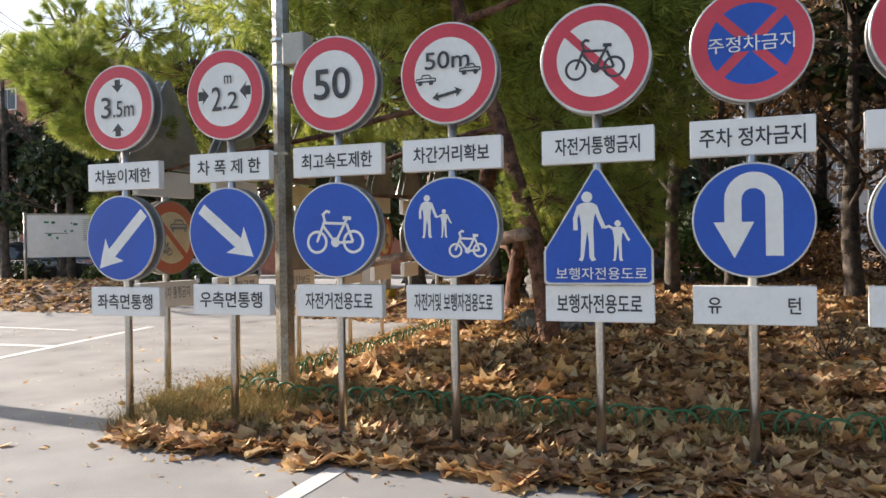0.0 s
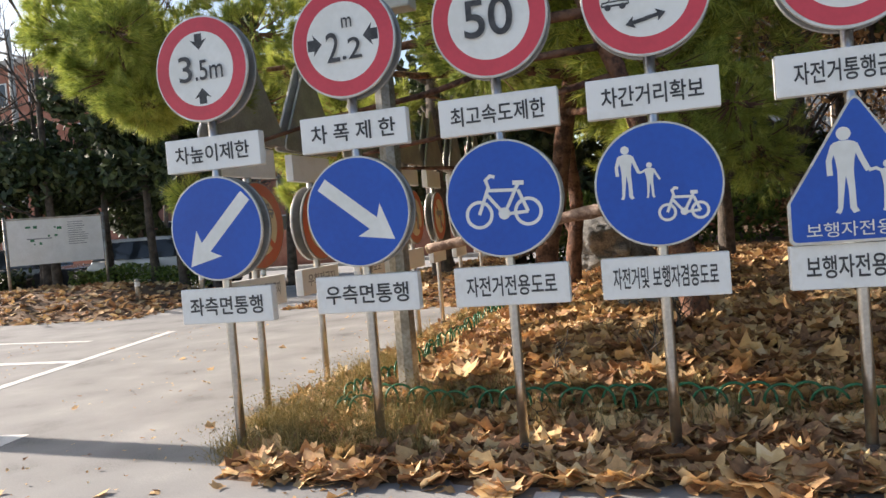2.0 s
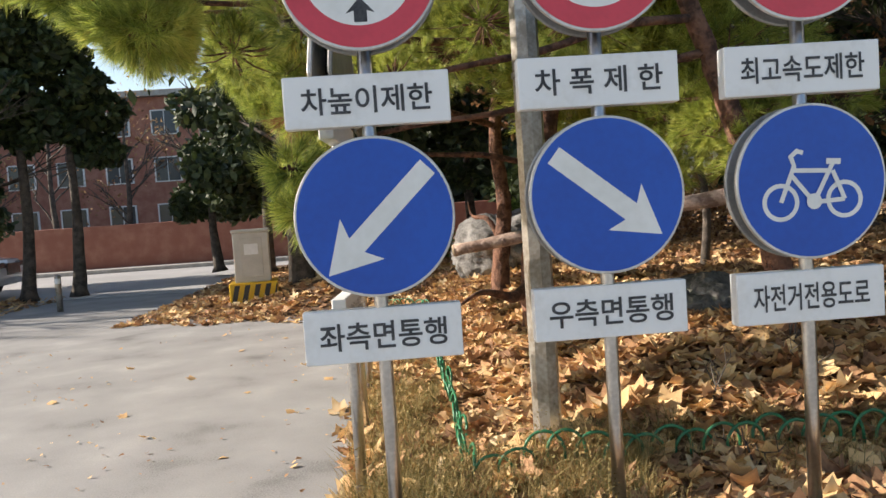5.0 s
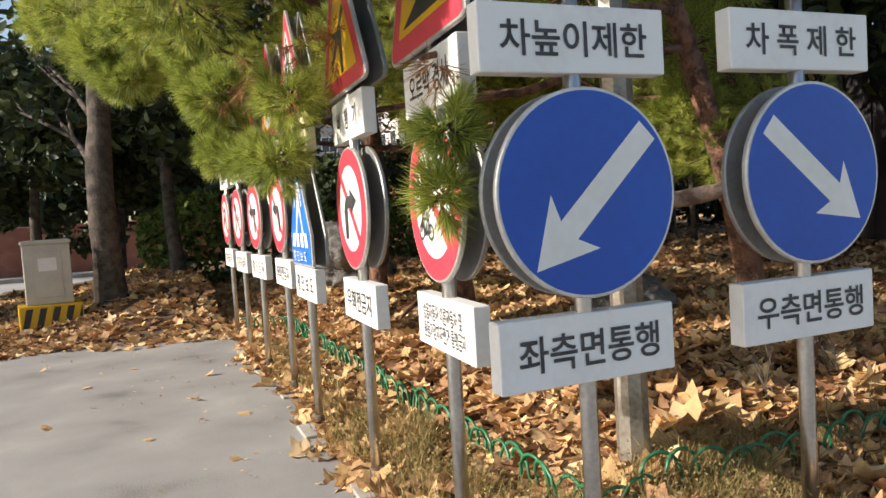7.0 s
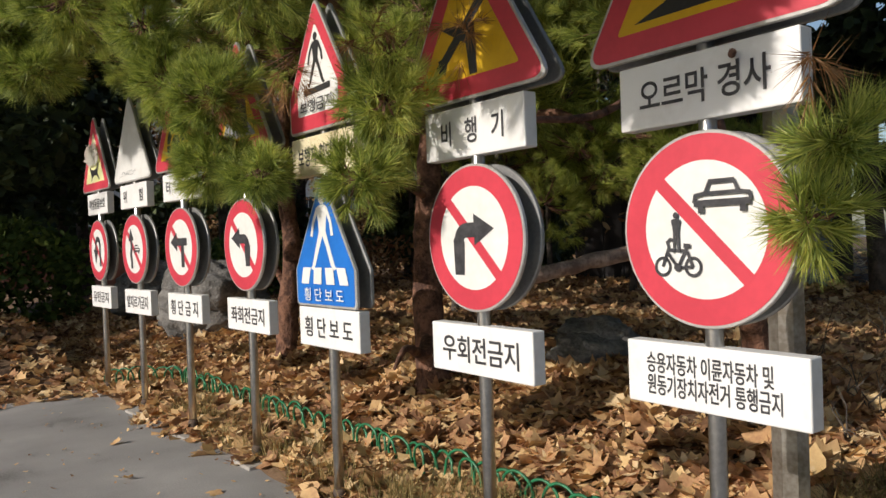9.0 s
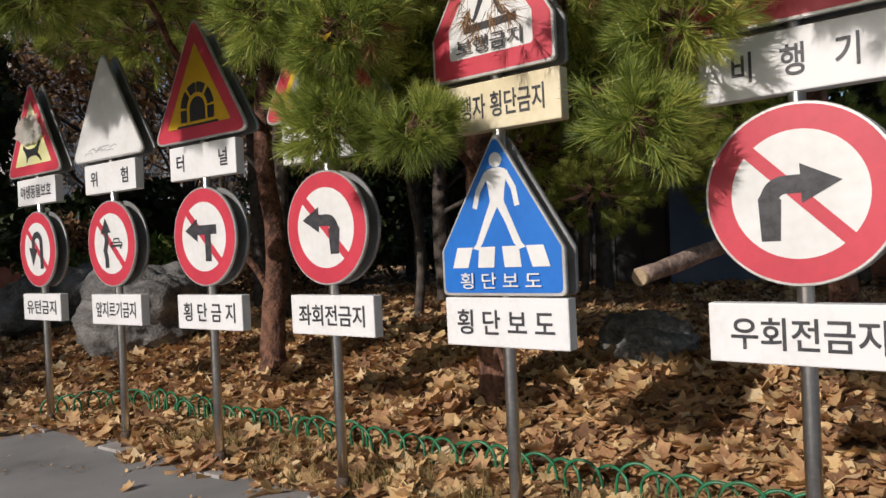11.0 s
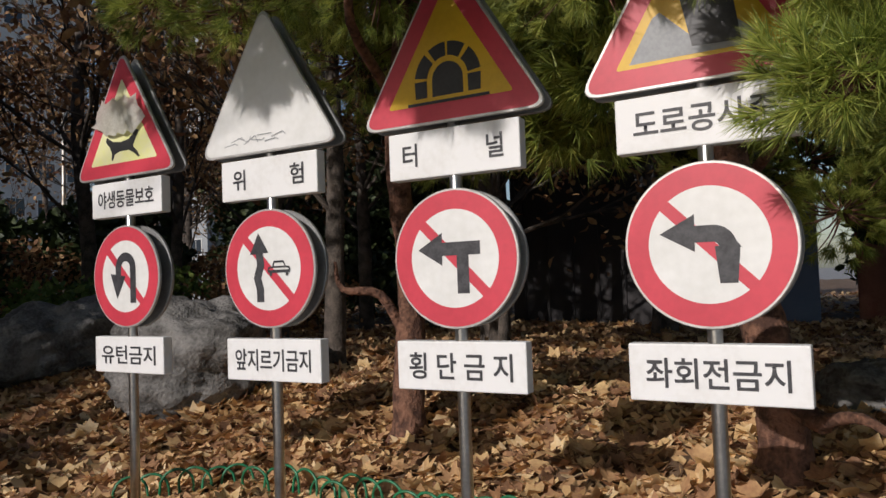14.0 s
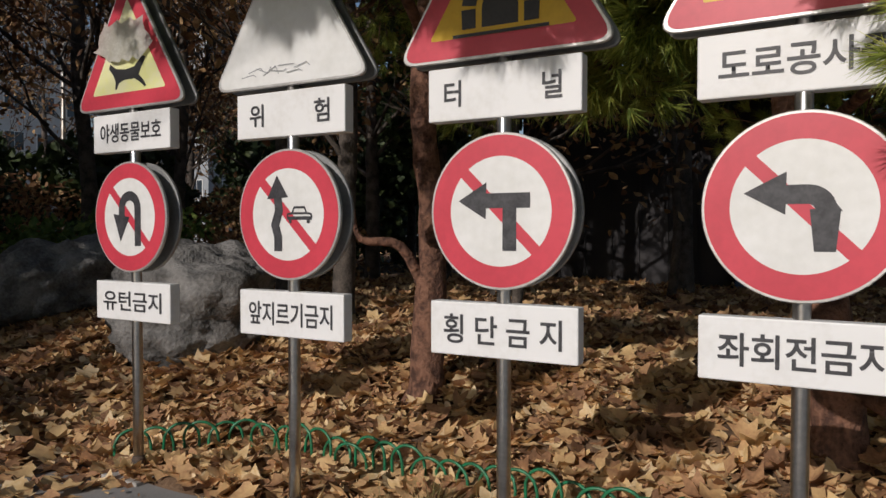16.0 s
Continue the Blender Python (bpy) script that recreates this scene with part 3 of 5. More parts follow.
f.put("arrow_symbol", [stroke([(0.34, -0.62), (0.34, 0.34)] + circle(0.01, 0.36, 0.33, 14, 0, 180)[1:-1] + [(-0.32, 0.34), (-0.32, -0.06)], 0.28), [(-0.64, -0.03), (0.02, -0.03), (-0.30, -0.66)]], "white")
# the last of the row
s = row_a(3.445, "", "", 0.4, 0.5, "round red-bordered sign over a blue round sign")
f = Sheet(round_board(s, "upper_board", UP_A, RA), 0, UP_A, RA)
red_ring(f)
for zc in (ZA[2], ZA[0]):
    g = Sheet(s, -0.17, zc, 1.0)
    g.put("lettering", [stroke([(-0.04, -0.04), (0, 0.04), (0.04, -0.04)], 0.014)], "ink")
f = Sheet(round_board(s, "lower_board", LOW_A, RA), 0, LOW_A, RA)
blue_disc(f)


DEPTH[-1], DEPTH[1] = 0.045, 0.07      # the second row's panels sit closer to the plates


# how far each pole of the second row stands out of line, and its turn
LEAN_B = {6: (0.012, -3.8), 8: (-0.02, -2.1), 9: (-0.037, -0.8), 10: (0.035, 0.0), 11: (0.003, 2.3), 12: (-0.006, 2.2), 13: (0.008, 1.0)}


def row_b(y, low, high, wl, wu, label, hl=0.118, hu=0.112, low_w=0.667, up_w=0.688, up_mat="plate", zs=ZB):
    dx, yaw = LEAN_B[round(y)]
    ob, lo, up = sign_frame((-2.245 + dx, along(y), 0.0), -90 + yaw, label, 2.85, zs, low_w, up_w, "plate", up_mat, group="second row of traffic signs")
    captions(lo, up, low, high, wl, wu, hl, hu, zs)
    return ob


def ban_board(s, symbol, name="arrow_symbol", faded=True, cz=LOW_B, R=RB):
    """A round red-bordered prohibition with its bar, the symbol over or under it, and the faded rear face."""
    f = Sheet(round_board(s, "lower_board", cz, R), 0, cz, R)
    red_ring(f)
    ban_bar(f)
    f.put(name, symbol, "ink")
    if faded:
        g = Sheet(s, 0, cz, R, 1)
        g.layer = 2
        red_ring(g, "pale_yellow" if faded == 2 else "cream", 0.70, "red_faded")
        g.put("slash", [stroke([(-0.51, 0.51), (0.51, -0.51)], 0.15)], "red_faded")
        g.put(name, symbol, "grey")
    return f


def tri_board(s, border="red", field="yellow", z0=2.165, k=1.0, rear=True):
    TR = [(x * k, y * k) for x, y in TRI]
    out = rounded(TR, 0.055)
    b = board("upper_board", s, out, 0, z0, -1)
    brackets(s, z0 + 0.25, 0.12)
    if rear:
        board("rear_board", s, out, 0, z0, 1, "grey metal rear panel")
    f = Sheet(b, 0, z0, 1.0)
    f.put("border", [rounded(inner(TR, (0, 0.273 * k), 0.955), 0.05)], border, "red border")
    if field:
        f.put("field", [rounded(inner(TR, (0, 0.273 * k), 0.66), 0.012)], field)
    return f


def rear_caption(s, text, w):
    lettering(text, s, 0, ZB[0], w, 0.105, "grey", side=1, y=PLATE + 0.003)


# cars and motorcycles banned
s = row_b(6.50, "승용자동차 이륜자동차 및\n원동기장치자전거 통행금지", "오르막 경사", 0.50, 0.49, "steep hill sign over a round no-motor-vehicles sign", hl=0.15, low_w=0.675, up_w=0.67, zs=ZB2)
rider = bicycle(-0.30, -0.30, 0.30, 0.12) + walker(-0.30, -0.02, 0.42)[:2]
f = ban_board(s, rider + car_rear(0.24, 0.27, 0.33), name="vehicle_symbol", cz=LOW_B2, R=RB2)
f = tri_board(s, z0=2.13)
f.put("hill_symbol", [[(-0.25, 0.12), (0.25, 0.12), (0.25, 0.3)]], "black")
rear_caption(s, "승용자동차 통행금지", 0.5)
# no right turn
s = row_b(7.54, "우회전금지", "비   행   기", 0.51, 0.42, "aircraft warning sign over a round no-turning sign with a bent arrow", low_w=0.675, up_w=0.67, zs=ZB2)
ban_board(s, [stroke([(-0.29, -0.50), (-0.29, -0.05)] + circle(-0.13, -0.05, 0.16, 6, 180, 90) + [(0.08, 0.11)], 0.2), [(0.03, 0.33), (0.04, -0.10), (0.44, 0.12)]], cz=LOW_B2, R=RB2)
f = tri_board(s, z0=2.13)
f.put("aircraft_symbol", [stroke([(-0.20, 0.15), (0.12, 0.42)], 0.05), [(-0.18, 0.34), (0.0, 0.24), (0.02, 0.10), (0.07, 0.1), (0.06, 0.32)], [(-0.2, 0.2), (-0.12, 0.21), (-0.15, 0.12)]], "black")
rear_caption(s, "우회전금지", 0.49)
# zebra crossing
s = row_b(8.735, "횡 단 보 도", "보행자 횡단금지", 0.53, 0.53, "no-walking sign over a blue house-shaped crossing sign", hu=0.115, up_mat="cream")
b = board("lower_board", s, rounded(HOUSE, 0.03), 0, 1.160, -1)
board("rear_board", s, rounded(HOUSE, 0.03), 0, 1.160, 1)
f = Sheet(b, 0, 1.160, 1.0)
f.put("field", [rounded(inner(HOUSE, (0, 0.3), 0.955), 0.028)], "blue_light", "blue field")
f.put("walking_symbol", walker(0.0, 0.43, 0.44, 0.20), "white")
f.put("zebra_symbol", [[(x - 0.045 + 0.12 * x, 0.225), (x + 0.045 + 0.12 * x, 0.225), (x + 0.045 + 0.3 * x, 0.13), (x - 0.045 + 0.3 * x, 0.13)] for x in (-0.17, -0.057, 0.057, 0.17)], "white")
lettering("횡 단 보 도", b, 0.0, 1.160 + 0.07, 0.44, 0.075, "white", bold=0.006)
b = board("upper_board", s, rounded(HOUSE, 0.03), 0, 2.165, -1)
board("rear_board", s, rounded(HOUSE, 0.03), 0, 2.165, 1)
f = Sheet(b, 0, 2.165, 1.0)
f.put("border", [rounded(inner(HOUSE, (0, 0.3), 0.955), 0.028)], "red", "red border")
f.put("field", [rounded(inner(HOUSE, (0, 0.3), 0.68), 0.02)], "white")
f.put("walking_symbol", walker(0.0, 0.40, 0.30, 0.2), "black")
f.put("bar_symbol", [[(-0.14, 0.205), (0.15, 0.215), (0.15, 0.25), (-0.14, 0.24)]], "black")
lettering("보행금지", b, 0.0, 2.165 + 0.145, 0.36, 0.075, "ink", y=-DEPTH[-1] - 0.014)
rear_caption(s, "횡단보도", 0.45)
# no left turn
s = row_b(9.912, "좌회전금지", "도로공사중", 0.53, 0.54, "road works sign over a round no-turning sign with a bent arrow")
ban_board(s, [stroke([(0.22, -0.46), (0.22, -0.04)] + circle(0.06, -0.04, 0.17, 6, 0, 90) + [(-0.20, 0.13)], 0.2), [(-0.14, 0.37), (-0.15, -0.08), (-0.56, 0.15)]])
f = tri_board(s)
f.put("road_symbol", [[(-0.27, 0.11), (0.27, 0.11), (0.14, 0.22), (0.0, 0.16), (-0.14, 0.30), (-0.17, 0.28)]], "grey")
f.put("worker_symbol", [[(-0.02, 0.14), (0.16, 0.13), (0.13, 0.36), (0.02, 0.42), (-0.06, 0.34)]], "black")
# no crossing traffic
s = row_b(11.012, "횡 단 금 지", "터           널", 0.535, 0.53, "tunnel warning sign over a round no-turning sign", hl=0.125)
ban_board(s, [stroke([(0.14, -0.50), (0.14, 0.06)], 0.19), stroke([(0.42, 0.135), (-0.22, 0.135)], 0.19), [(-0.18, 0.37), (-0.19, -0.10), (-0.58, 0.135)]])
f = tri_board(s)
f.put("tunnel_symbol", [circle(0, 0.20, 0.082, 14, 0, 180) + [(-0.082, 0.125), (0.082, 0.125)]], "black", "black tunnel mouth")
for a0, a1 in ((8, 48), (56, 88), (92, 124), (132, 172)):
    f.put("arch_stone", [circle(0, 0.20, 0.175, 5, a0, a1) + circle(0, 0.20, 0.108, 5, a1, a0)], "black")
for sx in (-1, 1):
    f.put("arch_stone", [[(sx * 0.108, 0.125), (sx * 0.172, 0.125), (sx * 0.175, 0.205), (sx * 0.108, 0.205)]], "black")
f.put("ground_line", [[(-0.215, 0.092), (0.215, 0.092), (0.215, 0.106), (-0.215, 0.106)]], "black")
# no overtaking
s = row_b(12.152, "앞지르기금지", "위         험", 0.535, 0.51, "blank faded danger triangle over a round no-overtaking sign", hu=0.115)
ban_board(s, [stroke([(-0.18, -0.56), (-0.18, -0.34), (-0.24, -0.16), (-0.16, 0.06), (-0.20, 0.34)], 0.16), [(-0.40, 0.24), (0.02, 0.26), (-0.20, 0.60)]] + car_rear(0.24, -0.05, 0.25))
f = tri_board(s, "white", "white")
f.put("scratches", [stroke([(-0.3 + 0.05 * i, 0.06 + 0.02 * (i % 3)), (-0.22 + 0.05 * i, 0.07 + 0.03 * (i % 2)), (-0.2 + 0.05 * i, 0.06 + 0.02 * (i % 3))], 0.004) for i in range(8)], "grey", "fine grey scratches")
# no u-turn
s = row_b(13.38, "유턴금지", "야생동물보호", 0.525, 0.55, "torn wildlife warning triangle over a round no-U-turn sign")
ban_board(s, [stroke([(0.24, -0.52), (0.24, 0.16)] + circle(0.02, 0.16, 0.22, 12, 0, 180) + [(-0.20, 0.0)], 0.17), [(-0.44, 0.06), (0.02, 0.0), (-0.24, -0.44)]])
f = tri_board(s, "red", "pale_yellow")
f.put("animal_symbol", [[(-0.16, 0.27), (-0.10, 0.235), (-0.02, 0.225), (0.06, 0.235), (0.13, 0.29), (0.16, 0.28), (0.12, 0.22), (0.10, 0.185), (0.14, 0.15), (0.165, 0.115), (0.15, 0.11), (0.11, 0.14), (0.06, 0.165), (-0.03, 0.165), (-0.08, 0.15), (-0.10, 0.115), (-0.115, 0.115), (-0.11, 0.16), (-0.13, 0.20), (-0.17, 0.24)]], "black")
bm = bmesh.new()
rows_ = []
for j in range(9):
    v = 0.27 + j * 0.028
    hw = max(0.03, (0.80 - v) * 0.56) * (1.0 if j > 1 else 0.45 + 0.2 * j)
    rows_.append([bm.verts.new((hw * (i / 6 - 0.5) * 2, -DEPTH[-1] - 0.022 - 0.02 * math.sin(i * 1.7 + j * 2.3) ** 2, 2.165 + v + 0.02 * math.sin(3 * i + j))) for i in range(7)])
for a, b in zip(rows_, rows_[1:]):
    for i in range(6):
        bm.faces.new((a[i], a[i + 1], b[i + 1], b[i]))
part("torn_film", bm, "plastic_film", s, "crumpled torn plastic film", True)


# ---------- plants ----------
def tuft_mesh(pos, direc, n, length, width, rng):
    """Bunches of needles: n thin triangles from each position, fanned about its direction."""
    k = len(pos)
    p = np.repeat(pos, n, 0)
    d = np.repeat(direc, n, 0) * 0.8 + rng.normal(0, 0.45, (k * n, 3))
    d /= np.linalg.norm(d, axis=1, keepdims=True) + 1e-9
    L = length * rng.uniform(0.7, 1.15, (k * n, 1))
    side = np.cross(d, rng.normal(0, 1, (k * n, 3)))
    side /= np.linalg.norm(side, axis=1, keepdims=True) + 1e-9
    start = p + d * 0.012 + np.repeat(direc, n, 0) * rng.uniform(-0.05, 0.02, (k * n, 1))
    tip = p + d * L
    tip[:, 2] -= 0.10 * L[:, 0] * rng.uniform(0, 1, k * n)
    v = np.stack([start - side * width / 2, start + side * width / 2, tip], 1).reshape(-1, 3)
    return v, np.arange(len(v)).reshape(-1, 3)


def clump(center, radius, n, rng, up=0.35, hollow=0.35):
    """Positions and outward ways of n tufts in a lumpy ellipsoid."""
    d = rng.normal(0, 1, (n, 3))
    d /= np.linalg.norm(d, axis=1, keepdims=True)
    r = rng.uniform(hollow, 1.0, (n, 1)) ** 0.6
    lump = 1 + 0.25 * np.sin(3.1 * d[:, :1] + center[0] * 5) * np.cos(2.7 * d[:, 1:2] + center[1] * 3)
    pos = np.asarray(center) + d * np.asarray(radius) * r * lump
    way = d + np.array([0, 0, up])
    return pos, way / np.linalg.norm(way, axis=1, keepdims=True)


def leaf_mesh(pos, size, rng, tilt=0.5, shape="star", normal=None):
    """Many small leaves: lobed or oval fans, curled and turned at random."""
    k = len(pos)
    if shape == "star":
        ang = np.array([0, 22, 50, 75, 105, 135, 180, 225, 255, 285, 310, 338]) * np.pi / 180
        rad = np.array([1.0, .66, .95, .62, .84, .62, .42, .62, .84, .62, .95, .66])
    elif shape == "oval":
        ang = np.array([0, 50, 130, 180, 230, 310]) * np.pi / 180
        rad = np.array([1.0, .55, .55, .9, .55, .55])
    else:
        ang = np.array([0, 120, 240]) * np.pi / 180
        rad = np.array([1.0, .5, .5])
    m = len(ang)
    ring_ = np.stack([rad * np.cos(ang), rad * np.sin(ang), np.zeros(m)], 1)
    rr = rad * rng.uniform(0.8, 1.15, (k, m))
    v = np.empty((k, m + 1, 3))
    v[:, 0] = 0
    curl = rng.uniform(-0.15, 0.55, (k, 1))
    fold = rng.uniform(-0.3, 0.5, (k, 1))
    v[:, 1:, 0] = rr * np.cos(ang)
    v[:, 1:, 1] = rr * np.sin(ang)
    v[:, 1:, 2] = curl * rr ** 2 + fold * np.abs(v[:, 1:, 1]) + rng.normal(0, 0.06, (k, m))
    v *= (np.asarray(size) * rng.uniform(0.6, 1.25, k))[:, None, None]
    yaw = rng.uniform(0, 2 * np.pi, k)
    tx, ty = rng.normal(0, tilt, k), rng.normal(0, tilt, k)
    x, y, z = v[..., 0].copy(), v[..., 1].copy(), v[..., 2].copy()
    c, s_ = np.cos(yaw)[:, None], np.sin(yaw)[:, None]
    x, y = c * x - s_ * y, s_ * x + c * y
    c, s_ = np.cos(tx)[:, None], np.sin(tx)[:, None]
    y, z = c * y - s_ * z, s_ * y + c * z
    c, s_ = np.cos(ty)[:, None], np.sin(ty)[:, None]
    x, z = c * x + s_ * z, -s_ * x + c * z
    v = np.stack([x, y, z], -1) + np.asarray(pos)[:, None, :]
    base = (np.arange(k) * (m + 1))[:, None]
    i = np.arange(m)
    t = np.stack([np.broadcast_to(base, (k, m)), base + 1 + i, base + 1 + (i + 1) % m], -1).reshape(-1, 3)
    return v.reshape(-1, 3), t


def join_np(name, pieces, material, parent=None, **kw):
    vs, ts, o = [], [], 0
    for v, t in pieces:
        vs.append(v)
        ts.append(t + o)
        o += len(v)
    return mesh_np(name, np.concatenate(vs), np.concatenate(ts), material, parent, **kw)


def trunk_part(parent, pts, radii, material, name="trunk", label="", sides=14, flare=0.0):
    bm = bmesh.new()
    tube(bm, pts, radii, sides)
    for v in bm.verts:
        q = noise.noise(v.co * 6) * 0.18 + noise.noise(v.co * 16) * 0.08
        j = min(range(len(pts)), key=lambda a: (Vector(pts[a]) - v.co).length)
        v.co += (v.co - Vector(pts[j])) * q
    return part(name, bm, material, parent, label, True)


def spline(pts, n):
    """Smooth points through the given ones."""
    P_ = [Vector(p) for p in pts]
    out = []
    for i in range(len(P_) - 1):
        a, b, c, d = P_[max(i - 1, 0)], P_[i], P_[i + 1], P_[min(i + 2, len(P_) - 1)]
        for j in range(n):
            f = j / n
            out.append(0.5 * ((2 * b) + (c - a) * f + (2 * a - 5 * b + 4 * c - d) * f * f + (3 * b - a - 3 * c + d) * f ** 3))
    return out + [P_[-1]]


def taper(n, r0, r1, flare=0.0):
    return [r0 + (r1 - r0) * (i / (n - 1)) + flare * max(0, 1 - i / (0.12 * n)) ** 2 for i in range(n)]


def pine(label, trunk, r0, r1, limbs, clumps, seed, needles=50, width=0.005, length=0.125, dry=(), upper=()):
    """A pine: bent trunk, limbs, and crown clumps (centre, radius, tufts)."""
    rng, rr = np.random.default_rng(seed), random.Random(seed)
    row = lambda p: (p[0], along(p[1]), p[2])
    trunk = [row(p) for p in trunk]
    limbs = [(row(a), row(b), r) for a, b, r in limbs]
    clumps, dry, upper = [(row(k[0]), *k[1:]) for k in clumps], [(row(k[0]), *k[1:]) for k in dry], [(row(k[0]), *k[1:]) for k in upper]
    base = trunk[0]
    ob = empty("pine_tree", pose(*base), label, "tree", "pine trees")
    loc = lambda p: Vector(p) - Vector(base)
    pts = spline([loc(p) for p in trunk], 7)
    trunk_part(ob, pts, taper(len(pts), r0, r1, r0 * 0.7), "bark", label="reddish flaking pine trunk")
    for a, b, r in limbs:
        lp = spline(wobble(loc(a), loc(b), 5, 0.12, rr), 4)
        trunk_part(ob, lp, taper(len(lp), r, 0.012), "bark", "limb", sides=8)
    pieces, twigs = [], bmesh.new()
    for c, rad, n in clumps:
        n = int(n * 1.25)
        rad = (rad, rad, rad * 0.75) if isinstance(rad, (int, float)) else rad
        pos, way = clump(np.array(loc(c)), rad, n, rng)
        pieces.append(tuft_mesh(pos, way, needles, length, width, rng))
        for i in range(0, n, 4):
            tube(twigs, [loc(c) + Vector(pos[i] - np.array(loc(c))) * 0.15, Vector(pos[i]) * 0.5 + loc(c) * 0.5 + Vector((0, 0, -0.02)), Vector(pos[i])], [0.008, 0.006, 0.003], 4, False)
    tagged(part("twig_tangle", twigs, "bark", ob), "thin brown twigs", "", "", "stuff")
    tagged(join_np("needles", pieces, "needle", ob), "long green pine needles in tufts", "", "", "stuff")
    if upper:
        up_ = []
        for c, rad in upper:
            pos, way = clump(np.array(loc(c)), (rad, rad, rad * 0.7), int(150 * rad * rad) + 60, rng)
            up_.append(tuft_mesh(pos, way, 20, 0.2, 0.013, rng))
        tagged(join_np("upper_crown", up_, "needle", ob), "dense dark needles high in the crown", "", "", "stuff")
    if dry:
        dp = []
        for c, rad, n in dry:
            pos, way = clump(np.array(loc(c)), (rad, rad, rad), n, rng, up=-0.8)
            dp.append(tuft_mesh(pos, way, 24, 0.12, 0.004, rng))
        tagged(join_np("dry_needles", dp, "needle_dry", ob), "hanging brown dead needles", "", "", "stuff")
    return ob


def g(x, y, dz=0.0):
    return (x, y, float(hill(x, y)) + dz - 0.03)


rr = random.Random(11)
tops = [((rr.uniform(-2.4, 2.3), rr.uniform(7.4, 13.2), rr.uniform(4.0, 8.6)), rr.uniform(0.7, 1.15)) for i in range(80)]
tops += [((rr.uniform(-0.4, 1.7), rr.uniform(8.2, 13.5), rr.uniform(2.6, 4.2)), rr.uniform(0.6, 0.9)) for i in range(26)]
# boughs that reach out over the asphalt, above the sun's way to the signs
# out of view; added to hold back sky light from the bed and signs
over = [((rr.uniform(-5.0, -2.2), rr.uniform(8.2, 13.6), rr.uniform(5.0, 8.0)), rr.uniform(0.8, 1.2)) for i in range(34)]
# crown lumps over and behind the rows, thinner towards the asphalt
high = []
for i in range(34):
    x, y = rr.uniform(-1.6, 2.0), rr.uniform(7.6, 12.4)
    high.append(((x, y, rr.uniform(2.7, 6.2)), rr.uniform(0.45, 0.8), rr.randint(80, 130)))
low_dark = [((rr.uniform(0.4, 1.6), rr.uniform(8.0, 10.6), rr.uniform(1.75, 2.7)), rr.uniform(0.35, 0.55), 75) for i in range(13)]
pine("leaning pine tree with bent reddish trunk behind the signs", [g(-0.60, 9.90, -0.1), (-0.62, 9.92, 0.8), (-0.45, 10.1, 1.7), (-0.2, 10.2, 3.0), (0.1, 10.1, 4.6), (0.1, 10.0, 6.5)], 0.15, 0.06,
     [((-0.45, 10.1, 1.9), (-2.75, 9.3, 2.2), 0.035), ((-0.2, 10.2, 3.0), (-3.4, 8.6, 3.2), 0.06), ((-0.3, 10.2, 2.6), (0.9, 8.4, 2.3), 0.05), ((0.1, 10.1, 4.4), (-1.8, 11.4, 4.6), 0.05), ((0.1, 10.1, 4.0), (1.8, 9.0, 4.4), 0.05),
      ((-0.62, 9.92, 0.72), (-1.45, 9.3, 0.62), 0.07)],
     [((-2.68, 9.40, 2.02), (0.20, 0.28, 0.20), 100), ((-2.60, 9.02, 1.93), (0.16, 0.28, 0.15), 70), ((-2.72, 9.28, 2.42), (0.24, 0.34, 0.24), 110), ((-2.82, 9.70, 2.60), (0.24, 0.26, 0.24), 80), ((-2.92, 9.80, 2.92), (0.26, 0.3, 0.2), 70)] + high[:18] + low_dark[:7], 21, needles=64, length=0.105, upper=tops[0::3] + over[0::2],
     dry=[((-2.72, 9.1, 2.35), 0.12, 10), ((-2.6, 8.6, 2.4), 0.15, 12)])
pine("reddish pine tree with cut limbs among fallen leaves", [g(-0.62, 12.43, -0.1), (-0.6, 12.42, 0.7), (-0.5, 12.45, 1.5), (-0.55, 12.5, 2.6), (-0.3, 12.5, 4.0), (-0.2, 12.4, 6.2)], 0.135, 0.05,
     [((-0.55, 12.42, 0.9), (-0.95, 12.8, 1.6), 0.06), ((-0.55, 12.5, 2.6), (-2.9, 11.2, 3.3), 0.05), ((-0.3, 12.5, 3.9), (-2.6, 12.8, 4.3), 0.05), ((-0.5, 12.5, 3.2), (0.9, 13.4, 3.8), 0.05)],
     [((-3.35, 11.15, 3.16), (0.44, 0.52, 0.32), 420), ((-3.3, 10.95, 2.83), (0.26, 0.40, 0.16), 110), ((-3.4, 12.2, 3.34), (0.44, 0.5, 0.32), 330), ((-3.2, 10.4, 3.2), (0.4, 0.42, 0.28), 110), ((-3.5, 13.2, 3.4), (0.4, 0.45, 0.3), 110), ((-3.7, 11.7, 3.6), (0.4, 0.5, 0.3), 100), ((-4.0, 12.7, 3.8), (0.4, 0.5, 0.3), 90), ((-2.4, 12.9, 4.1), 0.55, 90), ((-3.6, 10.0, 3.7), (0.4, 0.5, 0.3), 70)]
     + [((rr.uniform(-2.4, 1.8), rr.uniform(11.2, 14.2), rr.uniform(3.3, 6.0)), rr.uniform(0.45, 0.75), rr.randint(80, 120)) for i in range(15)], 22, upper=tops[1::3] + over[1::2])
